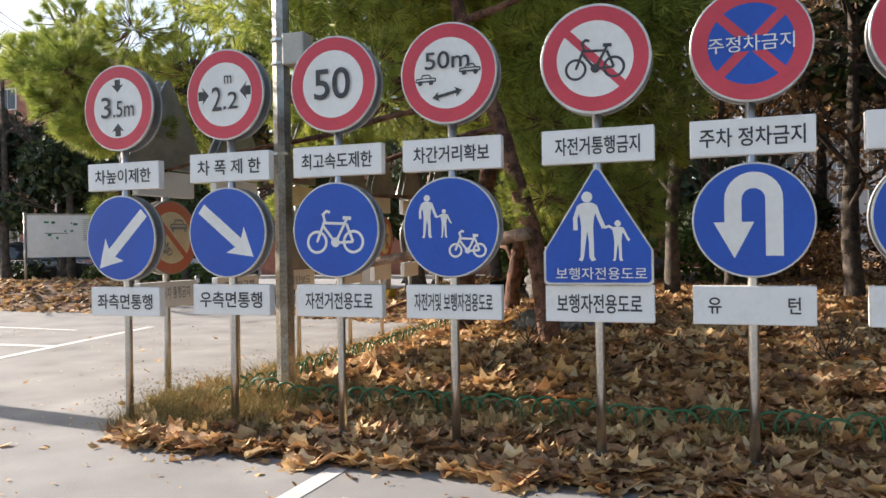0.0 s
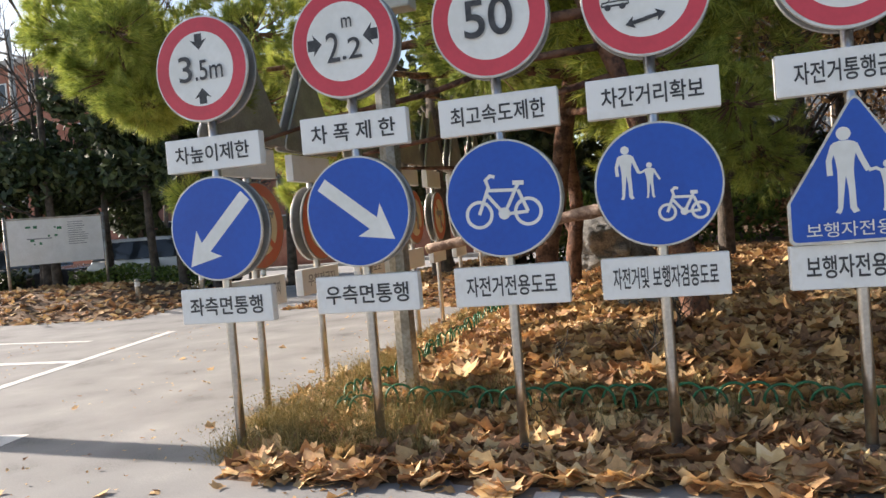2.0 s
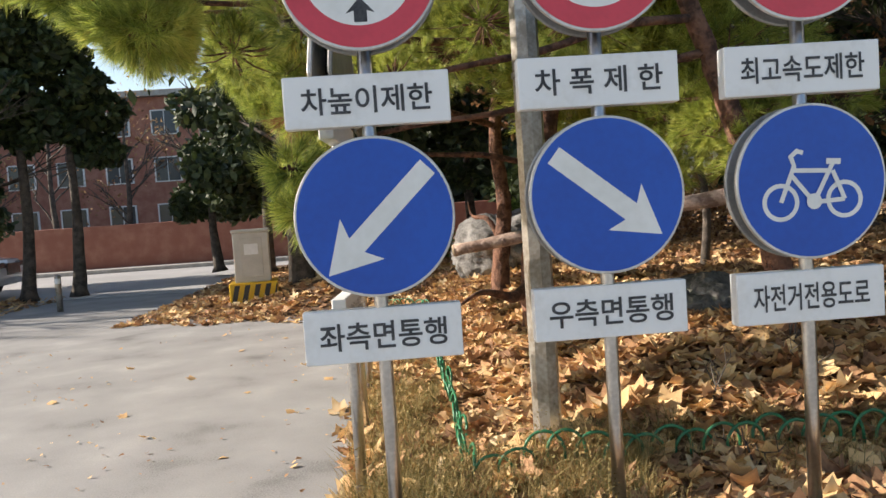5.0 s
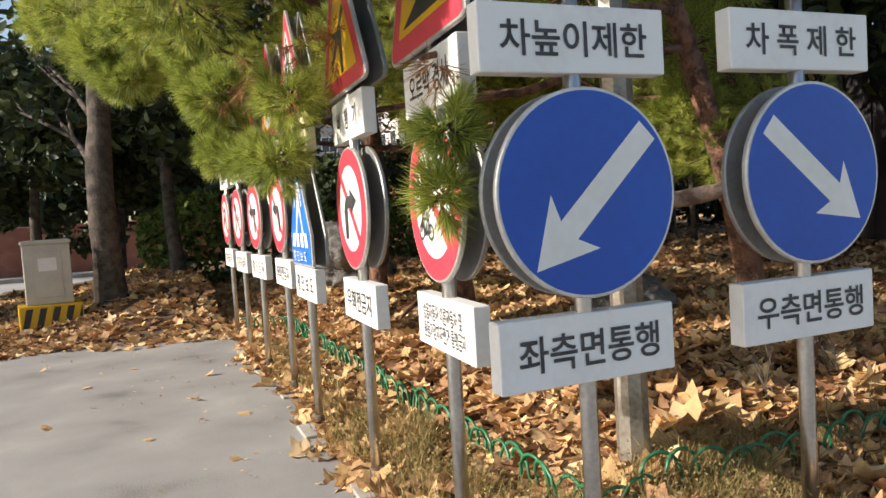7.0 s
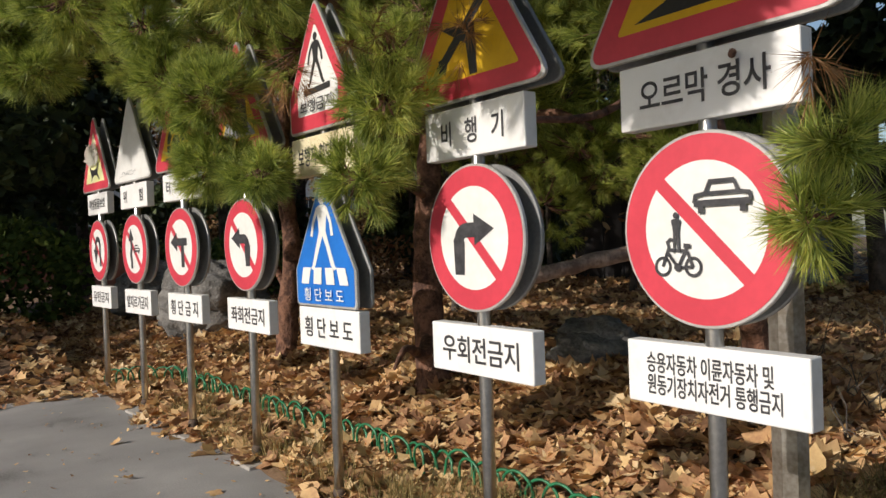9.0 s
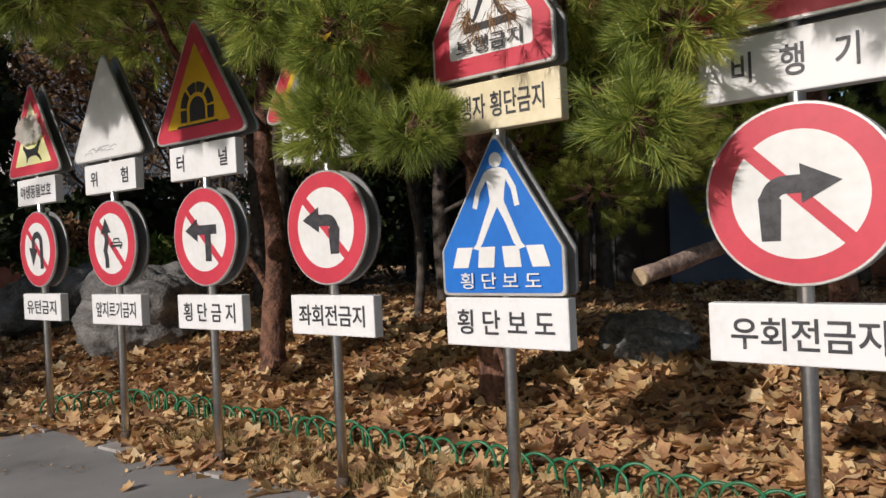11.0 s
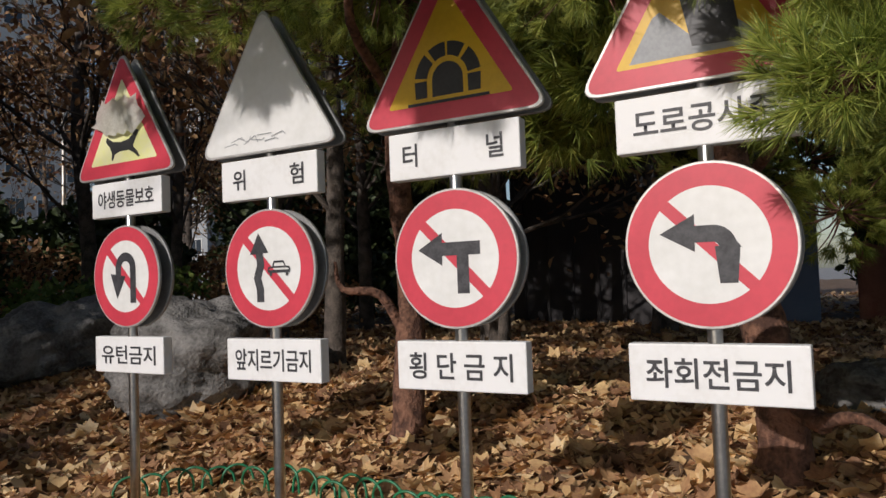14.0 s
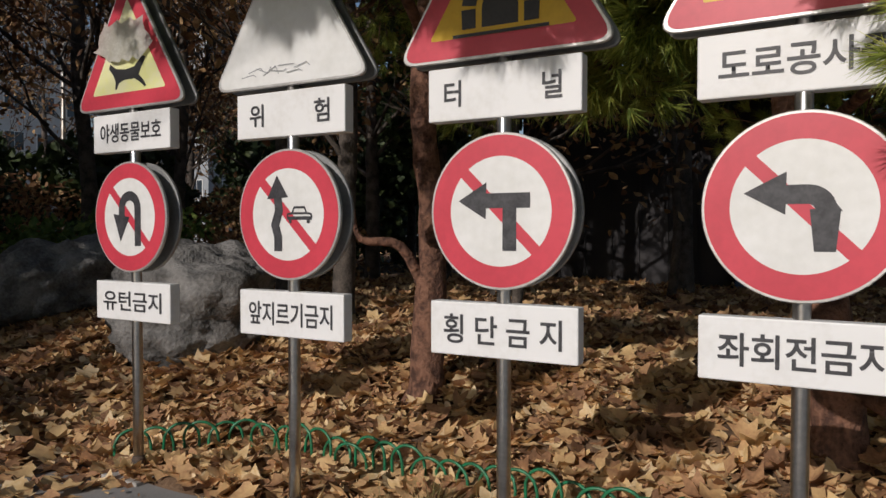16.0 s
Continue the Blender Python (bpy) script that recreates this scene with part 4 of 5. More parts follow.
pine("low spreading pine tree with a sawn-off branch", [g(0.90, 7.90, -0.1), (0.86, 7.92, 0.8), (0.7, 7.95, 1.6), (0.4, 8.0, 2.6), (0.0, 8.0, 3.8), (-0.2, 7.9, 5.6)], 0.12, 0.05,
     [((0.4, 8.0, 2.55), (-2.5, 7.95, 2.0), 0.035), ((0.3, 8.0, 2.8), (-2.35, 6.35, 2.05), 0.035), ((0.2, 8.0, 3.1), (-3.6, 7.4, 2.95), 0.05), ((0.0, 8.0, 3.6), (1.6, 7.4, 3.8), 0.05)],
     [((-2.60, 7.98, 1.83), (0.2, 0.22, 0.17), 52), ((-2.52, 7.85, 2.16), (0.24, 0.28, 0.18), 52), ((-2.40, 6.05, 1.76), (0.11, 0.14, 0.10), 20), ((-2.41, 6.12, 1.55), (0.09, 0.12, 0.10), 16), ((-2.35, 6.4, 2.5), (0.25, 0.28, 0.2), 40),
      ((-3.45, 6.75, 2.9), (0.42, 0.36, 0.32), 330), ((-3.2, 6.66, 2.58), (0.30, 0.32, 0.20), 190), ((-4.0, 6.85, 3.3), (0.4, 0.42, 0.3), 180), ((-3.35, 6.6, 3.3), (0.35, 0.35, 0.26), 90), ((-3.85, 7.0, 3.15), (0.42, 0.40, 0.32), 130), ((-3.35, 7.25, 2.75), (0.3, 0.3, 0.24), 80), ((-3.15, 6.35, 3.05), (0.34, 0.3, 0.26), 90), ((-3.55, 7.7, 3.0), (0.42, 0.42, 0.32), 120), ((-3.85, 8.1, 3.45), (0.42, 0.45, 0.32), 90), ((-3.05, 8.1, 2.75), (0.35, 0.4, 0.28), 70), ((-3.3, 7.3, 3.7), 0.5, 90), ((-2.6, 7.4, 3.2), 0.5, 80), ((-4.1, 7.4, 3.9), 0.42, 80),
      ((-3.3, 9.3, 3.3), (0.4, 0.4, 0.28), 70), ((-1.9, 8.6, 2.6), 0.4, 70), ((-1.7, 7.9, 3.6), 0.55, 90)] + high[18:] + low_dark[7:], 23, needles=70, length=0.105, upper=tops[2::3],
     dry=[((-2.35, 7.5, 2.35), 0.14, 14), ((-2.3, 8.2, 2.5), 0.16, 12), ((-2.4, 6.1, 1.95), 0.07, 5)])
# the sawn branch end
log = empty("sawn_branch", pose(0.72, 7.95, 1.52), "long sawn-off pale pine branch reaching towards the signs", "branch")
bm = bmesh.new()
tube(bm, spline([(0, 0, 0), (-0.62, 0.33, -0.10), (-1.29, 0.5, -0.19), (-2.24, 0.65, -0.33)], 8), taper(25, 0.065, 0.045), 12)
for v in bm.verts:
    v.co += Vector((0, 1, 1)) * 0.012 * noise.noise(v.co * 9)
part("bark", bm, "bark_pale", log, "pale flaking bark", True)
bm = bmesh.new()
tube(bm, [(-2.238, 0.6497, -0.3295), (-2.252, 0.652, -0.3318)], [0.047, 0.043], 14)
part("sawn_end", bm, "cutwood", log, "pale sawn wood")


# ---------- fallen leaves ----------
rng = np.random.default_rng(5)


def scatter(n, x0, x1, y0, y1, keep=None):
    p = np.stack([rng.uniform(x0, x1, n), rng.uniform(y0, y1, n)], 1)
    return p if keep is None else p[keep(p[:, 0], p[:, 1])]


def litter(p, size, lift, fn, tilt=0.27, shape="star"):
    z = fn(p[:, 0], p[:, 1]) + rng.uniform(0.01, lift, len(p))
    return leaf_mesh(np.column_stack([p, z]), size, rng, tilt, shape)


ragged = lambda x, y: np.minimum(x - EDGE_X - 0.34 * np.clip((6.5 - y) / 0.9, 0, 1), y - EDGE_Y) > 0.10 * np.sin(5 * x + 2 * y) + 0.08 * np.sin(13 * x - 9 * y) - 0.02
pieces = [litter(scatter(5200, EDGE_X - 0.25, 0.3, EDGE_Y - 0.2, 14.6, ragged), 0.10, 0.05, bed_height),
          litter(scatter(5200, 0.3, 6.5, EDGE_Y - 0.2, 9.5, ragged), 0.10, 0.05, bed_height),
          litter(scatter(2600, EDGE_X - 0.1, 4.5, EDGE_Y - 0.1, 7.4, ragged), 0.12, 0.06, bed_height),
          litter(scatter(7000, 0.3, 9, 9.0, 19), 0.11, 0.05, bed_height),
          litter(scatter(6500, EDGE_X - 0.1, 1.0, 14.3, 23), 0.11, 0.05, bed_height),
          litter(scatter(6000, 5, 26, 6, 34), 0.13, 0.06, bed_height, 0.3, "oval")]
pieces += [litter(scatter(9000, EDGE_X - 0.15, 1.0, EDGE_Y - 0.1, 14.4, ragged), 0.045, 0.055, bed_height, 0.6, "oval"),
           litter(scatter(6500, 1.0, 6.0, EDGE_Y - 0.1, 10.5, ragged), 0.045, 0.055, bed_height, 0.6, "oval")]
stuff = join_np("leaf_litter", pieces, "leaf")
tagged(stuff, "thick layer of dry brown and yellow fallen leaves", "leaves", "", "stuff")
pf = scatter(5200, -6.5, EDGE_X, 12.9, 24, lambda x, y: y - 13.45 + 0.3 * (x + 2.4) > 0.15 * np.sin(4 * x))
pl = scatter(3500, -24, -9.8, 14.2, 21)
tagged(join_np("leaf_litter", [litter(pf, 0.10, 0.05, far_hill), litter(pl, 0.13, 0.06, left_hill, 0.3, "oval")], "leaf"), "dry brown leaves strewn over the far verge", "leaves", "", "stuff")

# separate leaves nearest the path
leaf_meshes = []
for i in range(6):
    v, t = leaf_mesh(np.zeros((1, 3)), np.array([0.1]), rng, 0.12)
    tmp = mesh_np("leaf", v, t, "leaf", None, "", "", "", False)
    leaf_meshes.append(tmp.data)
    bpy.data.objects.remove(tmp)
strips = [(EDGE_X + 0.02, -1.7, 6.2, 13.6), (-1.9, 3.6, EDGE_Y - 0.02, 6.5)]
for k in range(280):
    x0, x1, y0, y1 = strips[0] if k % 2 else strips[1]
    x, y = rng.uniform(x0, x1), rng.uniform(y0, y1)
    lf = new("leaf", leaf_meshes[k % 6])
    lf.parent = stuff
    lf.matrix_world = pose(x, y, float(bed_height(x, y)) + rng.uniform(0.035, 0.08), rng.normal(0, 18), rng.normal(0, 18), rng.uniform(0, 360)) @ Matrix.Scale(rng.uniform(0.75, 1.3), 4)
spots = [(-2.6, 5.25), (-2.25, 5.3), (-1.9, 5.4), (-3.9, 8.2), (-4.3, 8.9), (-3.4, 9.4), (-5.2, 9.6), (-3.2, 7.6), (-4.6, 7.2), (-3.0, 10.4), (-5.0, 11.0), (-3.9, 11.6), (-2.9, 8.6), (-6.0, 9.9), (-2.75, 6.6), (-7.1, 10.6),
         (-4.1, 10.2), (-3.5, 12.3), (-2.7, 7.3), (-0.4, 5.2), (-5.6, 12.4), (-4.9, 6.4), (-3.3, 5.2), (-2.7, 9.7), (-6.8, 8.1), (-8.2, 9.3), (-2.8, 11.4), (-4.4, 12.9)]
for k, (x, y) in enumerate(spots):
    lf = new("fallen_leaf", leaf_meshes[k % 6])
    lf.matrix_world = pose(x, y, 0.012, rng.normal(0, 8), rng.normal(0, 8), rng.uniform(0, 360)) @ Matrix.Scale(rng.uniform(0.4, 0.85), 4)
    tagged(lf, "single dry curled leaf lying on the asphalt", "leaf", "leaves on the asphalt")


flat = lambda x, y: 0 * x
crumbs = scatter(900, -9.5, EDGE_X + 0.1, 5.0, 13.6, lambda x, y: (np.sin(2.1 * x + 1.3 * y) + np.sin(1.1 * x - 2.4 * y) > 0.2) | (x > -3.1))
crumbs = np.concatenate([crumbs, scatter(260, -4.5, 4.0, 3.4, EDGE_Y)])
tagged(join_np("leaf_crumbs", [litter(crumbs, 0.022, 0.012, flat, 0.25, "oval")], "leaf"), "crumbled dry leaf scraps and grit on the asphalt", "leaves", "", "stuff")


# ---------- weeds, dry grass, twigs ----------
def grass_mesh(p, fn, n, h, spread, width):
    k = len(p)
    q = np.repeat(p, n, 0) + rng.normal(0, 0.035, (k * n, 2))
    z = fn(q[:, 0], q[:, 1])
    lean = rng.normal(0, spread, (k * n, 2))
    hh = h * rng.uniform(0.4, 1.2, k * n)
    a = rng.uniform(0, np.pi, k * n)
    side = np.stack([np.cos(a), np.sin(a), np.zeros(k * n)], 1) * width / 2
    b0 = np.column_stack([q, z - 0.01])
    mid = b0 + np.column_stack([lean * hh[:, None] * 0.35, hh * 0.55])
    tip = b0 + np.column_stack([lean * hh[:, None], hh])
    v = np.stack([b0 - side, b0 + side, mid + side * 0.8, mid - side * 0.8, tip], 1).reshape(-1, 3)
    o = (np.arange(k * n) * 5)[:, None]
    t = np.concatenate([o + np.array([[0, 1, 2]]), o + np.array([[0, 2, 3]]), o + np.array([[3, 2, 4]])])
    return v, t


pg = np.concatenate([scatter(210, -2.25, -0.7, 5.75, 6.7), scatter(130, -2.32, -1.75, 6.0, 8.6), scatter(60, -0.9, 3.2, 6.2, 6.8), scatter(40, -2.3, -1.9, 8.6, 12)])
tagged(join_np("dry_grass", [grass_mesh(pg, bed_height, 28, 0.21, 0.42, 0.005)], "grass"), "clumps of dry straw-coloured weeds at the bed's edge", "grass", "", "stuff")
pw = np.concatenate([scatter(150, -2.3, -1.0, 5.75, 6.6), scatter(50, -2.3, -1.8, 6.6, 8.2)])
zz = bed_height(pw[:, 0], pw[:, 1])
wp = np.repeat(np.column_stack([pw, zz]), 18, 0)
wp = wp + np.column_stack([rng.normal(0, 0.06, (len(wp), 2)), rng.uniform(0.03, 0.32, len(wp))])
tagged(join_np("weeds", [leaf_mesh(wp, 0.013, rng, 0.8, "tri")], "grass"), "small-leaved withered weeds beside the pole", "weeds", "", "stuff")


def bare_shrub(x, y, h, n, seed, label, fn=None):
    r = random.Random(seed)
    z = float((fn or bed_height)(np.array(x), np.array(y)))
    ob = empty("twig_shrub", pose(x, y, z), label, "shrub")
    bm = bmesh.new()
    for i in range(n):
        a, s_ = r.uniform(0, 6.28), r.uniform(0.3, 0.9)
        end = Vector((math.cos(a) * s_ * h * 0.7, math.sin(a) * s_ * h * 0.7, h * r.uniform(0.5, 1.0)))
        pts = wobble((r.uniform(-0.03, 0.03), r.uniform(-0.03, 0.03), -0.03), end, 5, 0.06, r)
        tube(bm, pts, taper(5, 0.007, 0.0025), 5, False)
        for j in (2, 3):
            tube(bm, wobble(pts[j], pts[j] + Vector((r.uniform(-0.2, 0.2), r.uniform(-0.2, 0.2), r.uniform(0.05, 0.22))) * h, 3, 0.02, r), taper(3, 0.004, 0.0015), 4, False)
    part("twig_tangle", bm, "bark_grey", ob, "thin pale bare twigs", True)
    return ob


bare_shrub(0.75, 7.7, 0.55, 7, 1, "small bare twig shrub rising from the leaves")
bare_shrub(3.2, 7.9, 0.42, 16, 2, "low tangled bare shrub among the leaves")
bare_shrub(0.55, 7.15, 0.45, 5, 3, "thin bare sapling with few twigs")
bare_shrub(-0.1, 7.0, 0.38, 4, 4, "thin bare sapling behind the hoop fence")
bare_shrub(-0.2, 6.4, 0.3, 5, 8, "dry broken weed stalks")


# ---------- hoop fences ----------
def hoop_fence(pts, label):
    ob = empty("hoop_fence", pose(pts[0][0], pts[0][1], 0), label, "fence", "hoop fences")
    bm = bmesh.new()
    arc = [(0.105 * math.cos(a), 0, 0.13 + 0.105 * math.sin(a)) for a in [math.pi * i / 12 for i in range(13)]]
    tube(bm, [(0.105, 0, -0.08), *arc, (-0.105, 0, -0.08)], 0.009, 7)
    first = part("hoop", bm, "green", ob, "", True)
    mesh, made = first.data, 0
    for a, b in zip(pts, pts[1:]):
        L, d = (Vector(b) - Vector(a)).length, (Vector(b) - Vector(a)).normalized()
        for i in range(int(L / 0.135)):
            p = Vector(a) + d * (i * 0.135)
            o = first if made == 0 else new("hoop", mesh)
            o.parent = ob
            r = random.Random(i * 7 + 1)
            o.matrix_world = pose(p.x, p.y, float(hill(p.x, p.y)) - 0.04 + r.uniform(-0.025, 0.025), r.uniform(-9, 9), r.uniform(-5, 5), math.degrees(math.atan2(d.y, d.x)) + r.uniform(-9, 9))
            made += 1
    return ob


hoop_fence([(-1.66, 6.60), (-1.64, 13.4), (-2.3, 14.05)], "low green wire hoop fence behind the second row of signs")
hoop_fence([(-1.55, 6.52), (4.6, 6.46)], "low green wire hoop fence behind the first row of signs")


# ---------- posts, cabinet, notice board, bollards ----------
col = empty("steel_column", pose(-1.19, 6.84, 0.03), "tall weathered steel lamp column rising from dry leaves", "lamp post")
bm = bmesh.new()
tube(bm, [(0, 0, -0.1), (0, 0, 0.05), (0, 0, 2), (0, 0, 5), (0, 0, 8.6)], [0.085, 0.082, 0.078, 0.07, 0.055], 8)
part("shaft", bm, "steel_dull", col)
bm = bmesh.new()
tube(bm, [(0, 0, 8.5), (0.0, -0.5, 8.9), (0.0, -1.6, 9.0)], [0.04, 0.035, 0.03], 8)
part("arm", bm, "steel_dull", col, "", True)
bm = bmesh.new()
box(bm, 0.06, 0.27, -0.09, 0.09, 2.95, 3.22, 0.015)
bx = part("junction_box", bm, "cabinet", col, "small grey junction box")
bm = bmesh.new()
for z in (2.2, 2.98, 3.18):
    tube(bm, [(0, 0, z - 0.012), (0, 0, z + 0.012)], 0.086, 12)
part("strap", bm, "steel", col, "steel strap band")

pole = empty("utility_pole", pose(-9.6, 6.75, 0), "thick round concrete utility pole on the asphalt", "utility pole", "utility poles")
bm = bmesh.new()
tube(bm, [(0, 0, -0.1), (0, 0, 4), (0, 0, 9)], [0.19, 0.17, 0.14], 20)
part("shaft", bm, "concrete", pole, "", True)
for z in (8.1, 8.6):
    bm = bmesh.new()
    box(bm, -0.04, 0.04, -0.8, 0.8, z, z + 0.08, 0.008)
    part("crossarm", bm, "steel_dull", pole)
copy_thing(pole, pose(-31.5, 33.0, 0) @ Matrix.Diagonal((1, 1, 1.5, 1)))

cab = empty("control_cabinet", pose(-4.60, 16.2, 0.0, 0, 0, 8), "beige metal control cabinet on a black and yellow striped plinth", "cabinet")
bm = bmesh.new()
box(bm, -0.42, 0.42, -0.28, 0.28, -0.08, 0.46, 0.02)
pl_ = part("plinth", bm, "yellow", cab, "yellow concrete plinth")
for k in range(5):
    bm = bmesh.new()
    x = -0.36 + 0.18 * k
    q = [(x - 0.06, 0.03), (x + 0.03, 0.03), (x + 0.13, 0.42), (x + 0.04, 0.42)]
    bm.faces.new([bm.verts.new((min(0.41, max(-0.41, a)), -0.284, b)) for a, b in q])
    part("stripe", bm, "black", pl_, "black slanting stripe")
bm = bmesh.new()
box(bm, -0.31, 0.31, -0.2, 0.2, 0.46, 1.34, 0.015)
bd = part("body", bm, "cabinet", cab)
bm = bmesh.new()
box(bm, -0.33, 0.33, -0.22, 0.22, 1.34, 1.40, 0.02)
part("lid", bm, "cabinet", cab)
bm = bmesh.new()
box(bm, -0.19, 0.19, -0.212, -0.2, 0.56, 1.24, 0.005)
dr = part("door", bm, "cabinet", cab)
bm = bmesh.new()
box(bm, -0.12, 0.12, -0.218, -0.212, 0.95, 1.14)
part("notice", bm, "white", dr, "small pale notice")

brd = empty("notice_board", pose(-15.2, 18.1, 0.12, 0, 0, 46), "white map board on two steel posts beside a leaf bed", "notice board")
bm = bmesh.new()
box(bm, -1.15, 1.15, -0.02, 0.02, 1.12, 2.34, 0.006)
pan = part("panel", bm, "white", brd, "white panel")
for x in (-1.2, 1.2):
    bm = bmesh.new()
    tube(bm, [(x, 0, -0.4), (x, 0, 2.44)], 0.04, 10)
    part("post", bm, "steel_dull", brd, "", True)
bm = bmesh.new()
box(bm, -1.2, 1.2, -0.035, 0.035, 2.34, 2.39, 0.006)
part("top_rail", bm, "steel_dull", brd)
rr = random.Random(4)
bm = bmesh.new()
for k in range(11):
    z = 2.21 - k * 0.06
    box(bm, 0.30, 0.30 + rr.uniform(0.35, 0.52), -0.026, -0.022, z, z + 0.02)
tagged(part("text_bars", bm, "grey", pan, "grey lines of small print"), "", "", "", "stuff")
bm = bmesh.new()
for k in range(9):
    x, z = rr.uniform(-0.8, 0.1), rr.uniform(1.55, 2.15)
    box(bm, x, x + rr.uniform(0.03, 0.14), -0.026, -0.022, z, z + rr.uniform(0.02, 0.08))
tagged(part("map_marks", bm, "green", pan, "green marks of a map"), "", "", "", "stuff")
bm = bmesh.new()
box(bm, -0.7, -0.1, -0.026, -0.022, 1.80, 1.83)
part("title_bar", bm, "grey", pan)

for x, y in ((-11.2, 16.25), (-10.0, 17.05), (-8.75, 17.8)):
    bo = empty("bollard", pose(x, y, 0), "slim grey steel bollard with a white band across the driveway", "bollard", "bollards")
    bm = bmesh.new()
    tube(bm, [(0, 0, -0.05), (0, 0, 0.70), (0, 0, 0.74)], [0.06, 0.06, 0.035], 12)
    part("post", bm, "steel_dull", bo, "", True)
    bm = bmesh.new()
    tube(bm, [(0, 0, 0.56), (0, 0, 0.66)], 0.063, 12)
    part("band", bm, "white", bo)


# ---------- rocks ----------
def boulder(x, y, sx, sy, sz, seed, label):
    bm = bmesh.new()
    bmesh.ops.create_icosphere(bm, subdivisions=5, radius=1)
    for v in bm.verts:
        n = v.co.normalized()
        d = 1 + 0.34 * noise.noise(n * 1.6 + Vector((seed, 0, 0))) + 0.2 * abs(noise.noise(n * 3.5 + Vector((0, seed, 0)))) + 0.07 * noise.noise(n * 9) + 0.03 * noise.noise(n * 22)
        v.co = Vector((n.x * sx * d, n.y * sy * d, n.z * sz * d))
    ob = part("boulder", bm, "rock", None, "", True)
    ob.matrix_world = pose(x, y, float(hill(x, y)) + sz * 0.55, 4, 6, seed * 37)
    return tagged(ob, label, "rock", "boulders")


boulder(-0.25, 15.5, 0.85, 0.7, 0.62, 3, "large grey weathered boulder half sunk in leaves")
boulder(0.25, 18.6, 1.0, 0.7, 0.55, 5, "low grey boulder behind the leaf bed")
boulder(0.95, 9.6, 0.42, 0.3, 0.22, 7, "small flat grey stone among leaves")
boulder(0.55, 9.35, 0.36, 0.22, 0.16, 9, "small flat grey stone among leaves")


# ---------- broadleaf and evergreen trees ----------
def branchy(bm, start, way, length, r, depth, rr, spread=0.55):
    """Forking twigs."""
    end = start + way * length
    mid = start.lerp(end, 0.5) + Vector((rr.uniform(-1, 1), rr.uniform(-1, 1), rr.uniform(-0.4, 0.6))) * length * 0.07
    tube(bm, [start, mid, end], [r, r * 0.82, r * 0.66], 6 if r > 0.03 else 4, False)
    tips = [end]
    if depth > 0:
        for k in range(rr.choice((2, 3, 3))):
            w = (way + Vector((rr.uniform(-1, 1), rr.uniform(-1, 1), rr.uniform(-0.35, 0.7))) * spread).normalized()
            tips += branchy(bm, start.lerp(end, rr.uniform(0.55, 1.0)), w, length * rr.uniform(0.55, 0.8), r * 0.6, depth - 1, rr, spread)
    return tips


def tree(x, y, h, r, label, seed, leaves="", per=20, size=0.09, depth=4, lean=(0, 0), z=None, cloud=0.45, group="background trees", shape="oval"):
    """A forked tree; leaves hang round its twig ends where a material is named."""
    rr, rg = random.Random(seed), np.random.default_rng(seed)
    z = float(hill(x, y)) if z is None else z
    ob = empty("tree", pose(x, y, z - 0.05), label, "tree", group)
    pts = spline([(0, 0, -0.1), (rr.uniform(-0.1, 0.1), rr.uniform(-0.1, 0.1), h * 0.18), (lean[0] * 0.5 + rr.uniform(-0.15, 0.15), lean[1] * 0.5, h * 0.4), (lean[0], lean[1], h * 0.62)], 5)
    trunk_part(ob, pts, taper(len(pts), r, r * 0.5, r * 0.5), "bark_grey", sides=10)
    bm = bmesh.new()
    tips = []
    for k in range(9):
        p = pts[rr.randint(6, len(pts) - 1)]
        a = rr.uniform(0, 6.28)
        tips += branchy(bm, p, Vector((math.cos(a) * 0.8, math.sin(a) * 0.8, rr.uniform(0.25, 1.1))).normalized(), h * rr.uniform(0.14, 0.22), r * 0.27, depth - 1, rr)
    tips += branchy(bm, pts[-1], Vector((0, 0, 1)), h * 0.2, r * 0.5, depth - 1, rr)
    tagged(part("branching", bm, "bark_grey", ob, "", True), "bare forking branches", "", "", "stuff")
    if leaves:
        t = np.array([list(p) for p in tips])
        pos = np.repeat(t, per, 0) + rg.normal(0, cloud, (len(t) * per, 3))
        tagged(join_np("crown", [leaf_mesh(pos, size, rg, 0.9, shape)], leaves, ob), "loose foliage", "", "", "stuff")
    return ob


def evergreen(x, y, z0, h, w, label, seed, n=5200, size=0.16, z=0.0, material="evergreen"):
    """A dense dark crown of many small leaves on a trunk."""
    rr, rg = random.Random(seed), np.random.default_rng(seed)
    ob = empty("evergreen_tree", pose(x, y, z - 0.05), label, "tree", "dark evergreens")
    pts = spline([(0, 0, -0.1), (rr.uniform(-0.15, 0.15), rr.uniform(-0.1, 0.1), h * 0.3), (rr.uniform(-0.2, 0.2), 0, h * 0.85)], 6)
    trunk_part(ob, pts, taper(len(pts), 0.17, 0.05, 0.08), "bark_grey", sides=9)
    lumps = [(np.array([rr.uniform(-1, 1) * w * 0.6, rr.uniform(-1, 1) * w * 0.6, rr.uniform(z0, h)]), rr.uniform(0.35, 0.6) * w) for k in range(11)]
    P_ = [clump(c, (q, q, q * 0.8), n // 11, rg, hollow=0.5)[0] for c, q in lumps]
    tagged(join_np("crown", [leaf_mesh(np.concatenate(P_), size, rg, 0.9, "oval")], material, ob), "dense dark foliage", "", "", "stuff")
    return ob


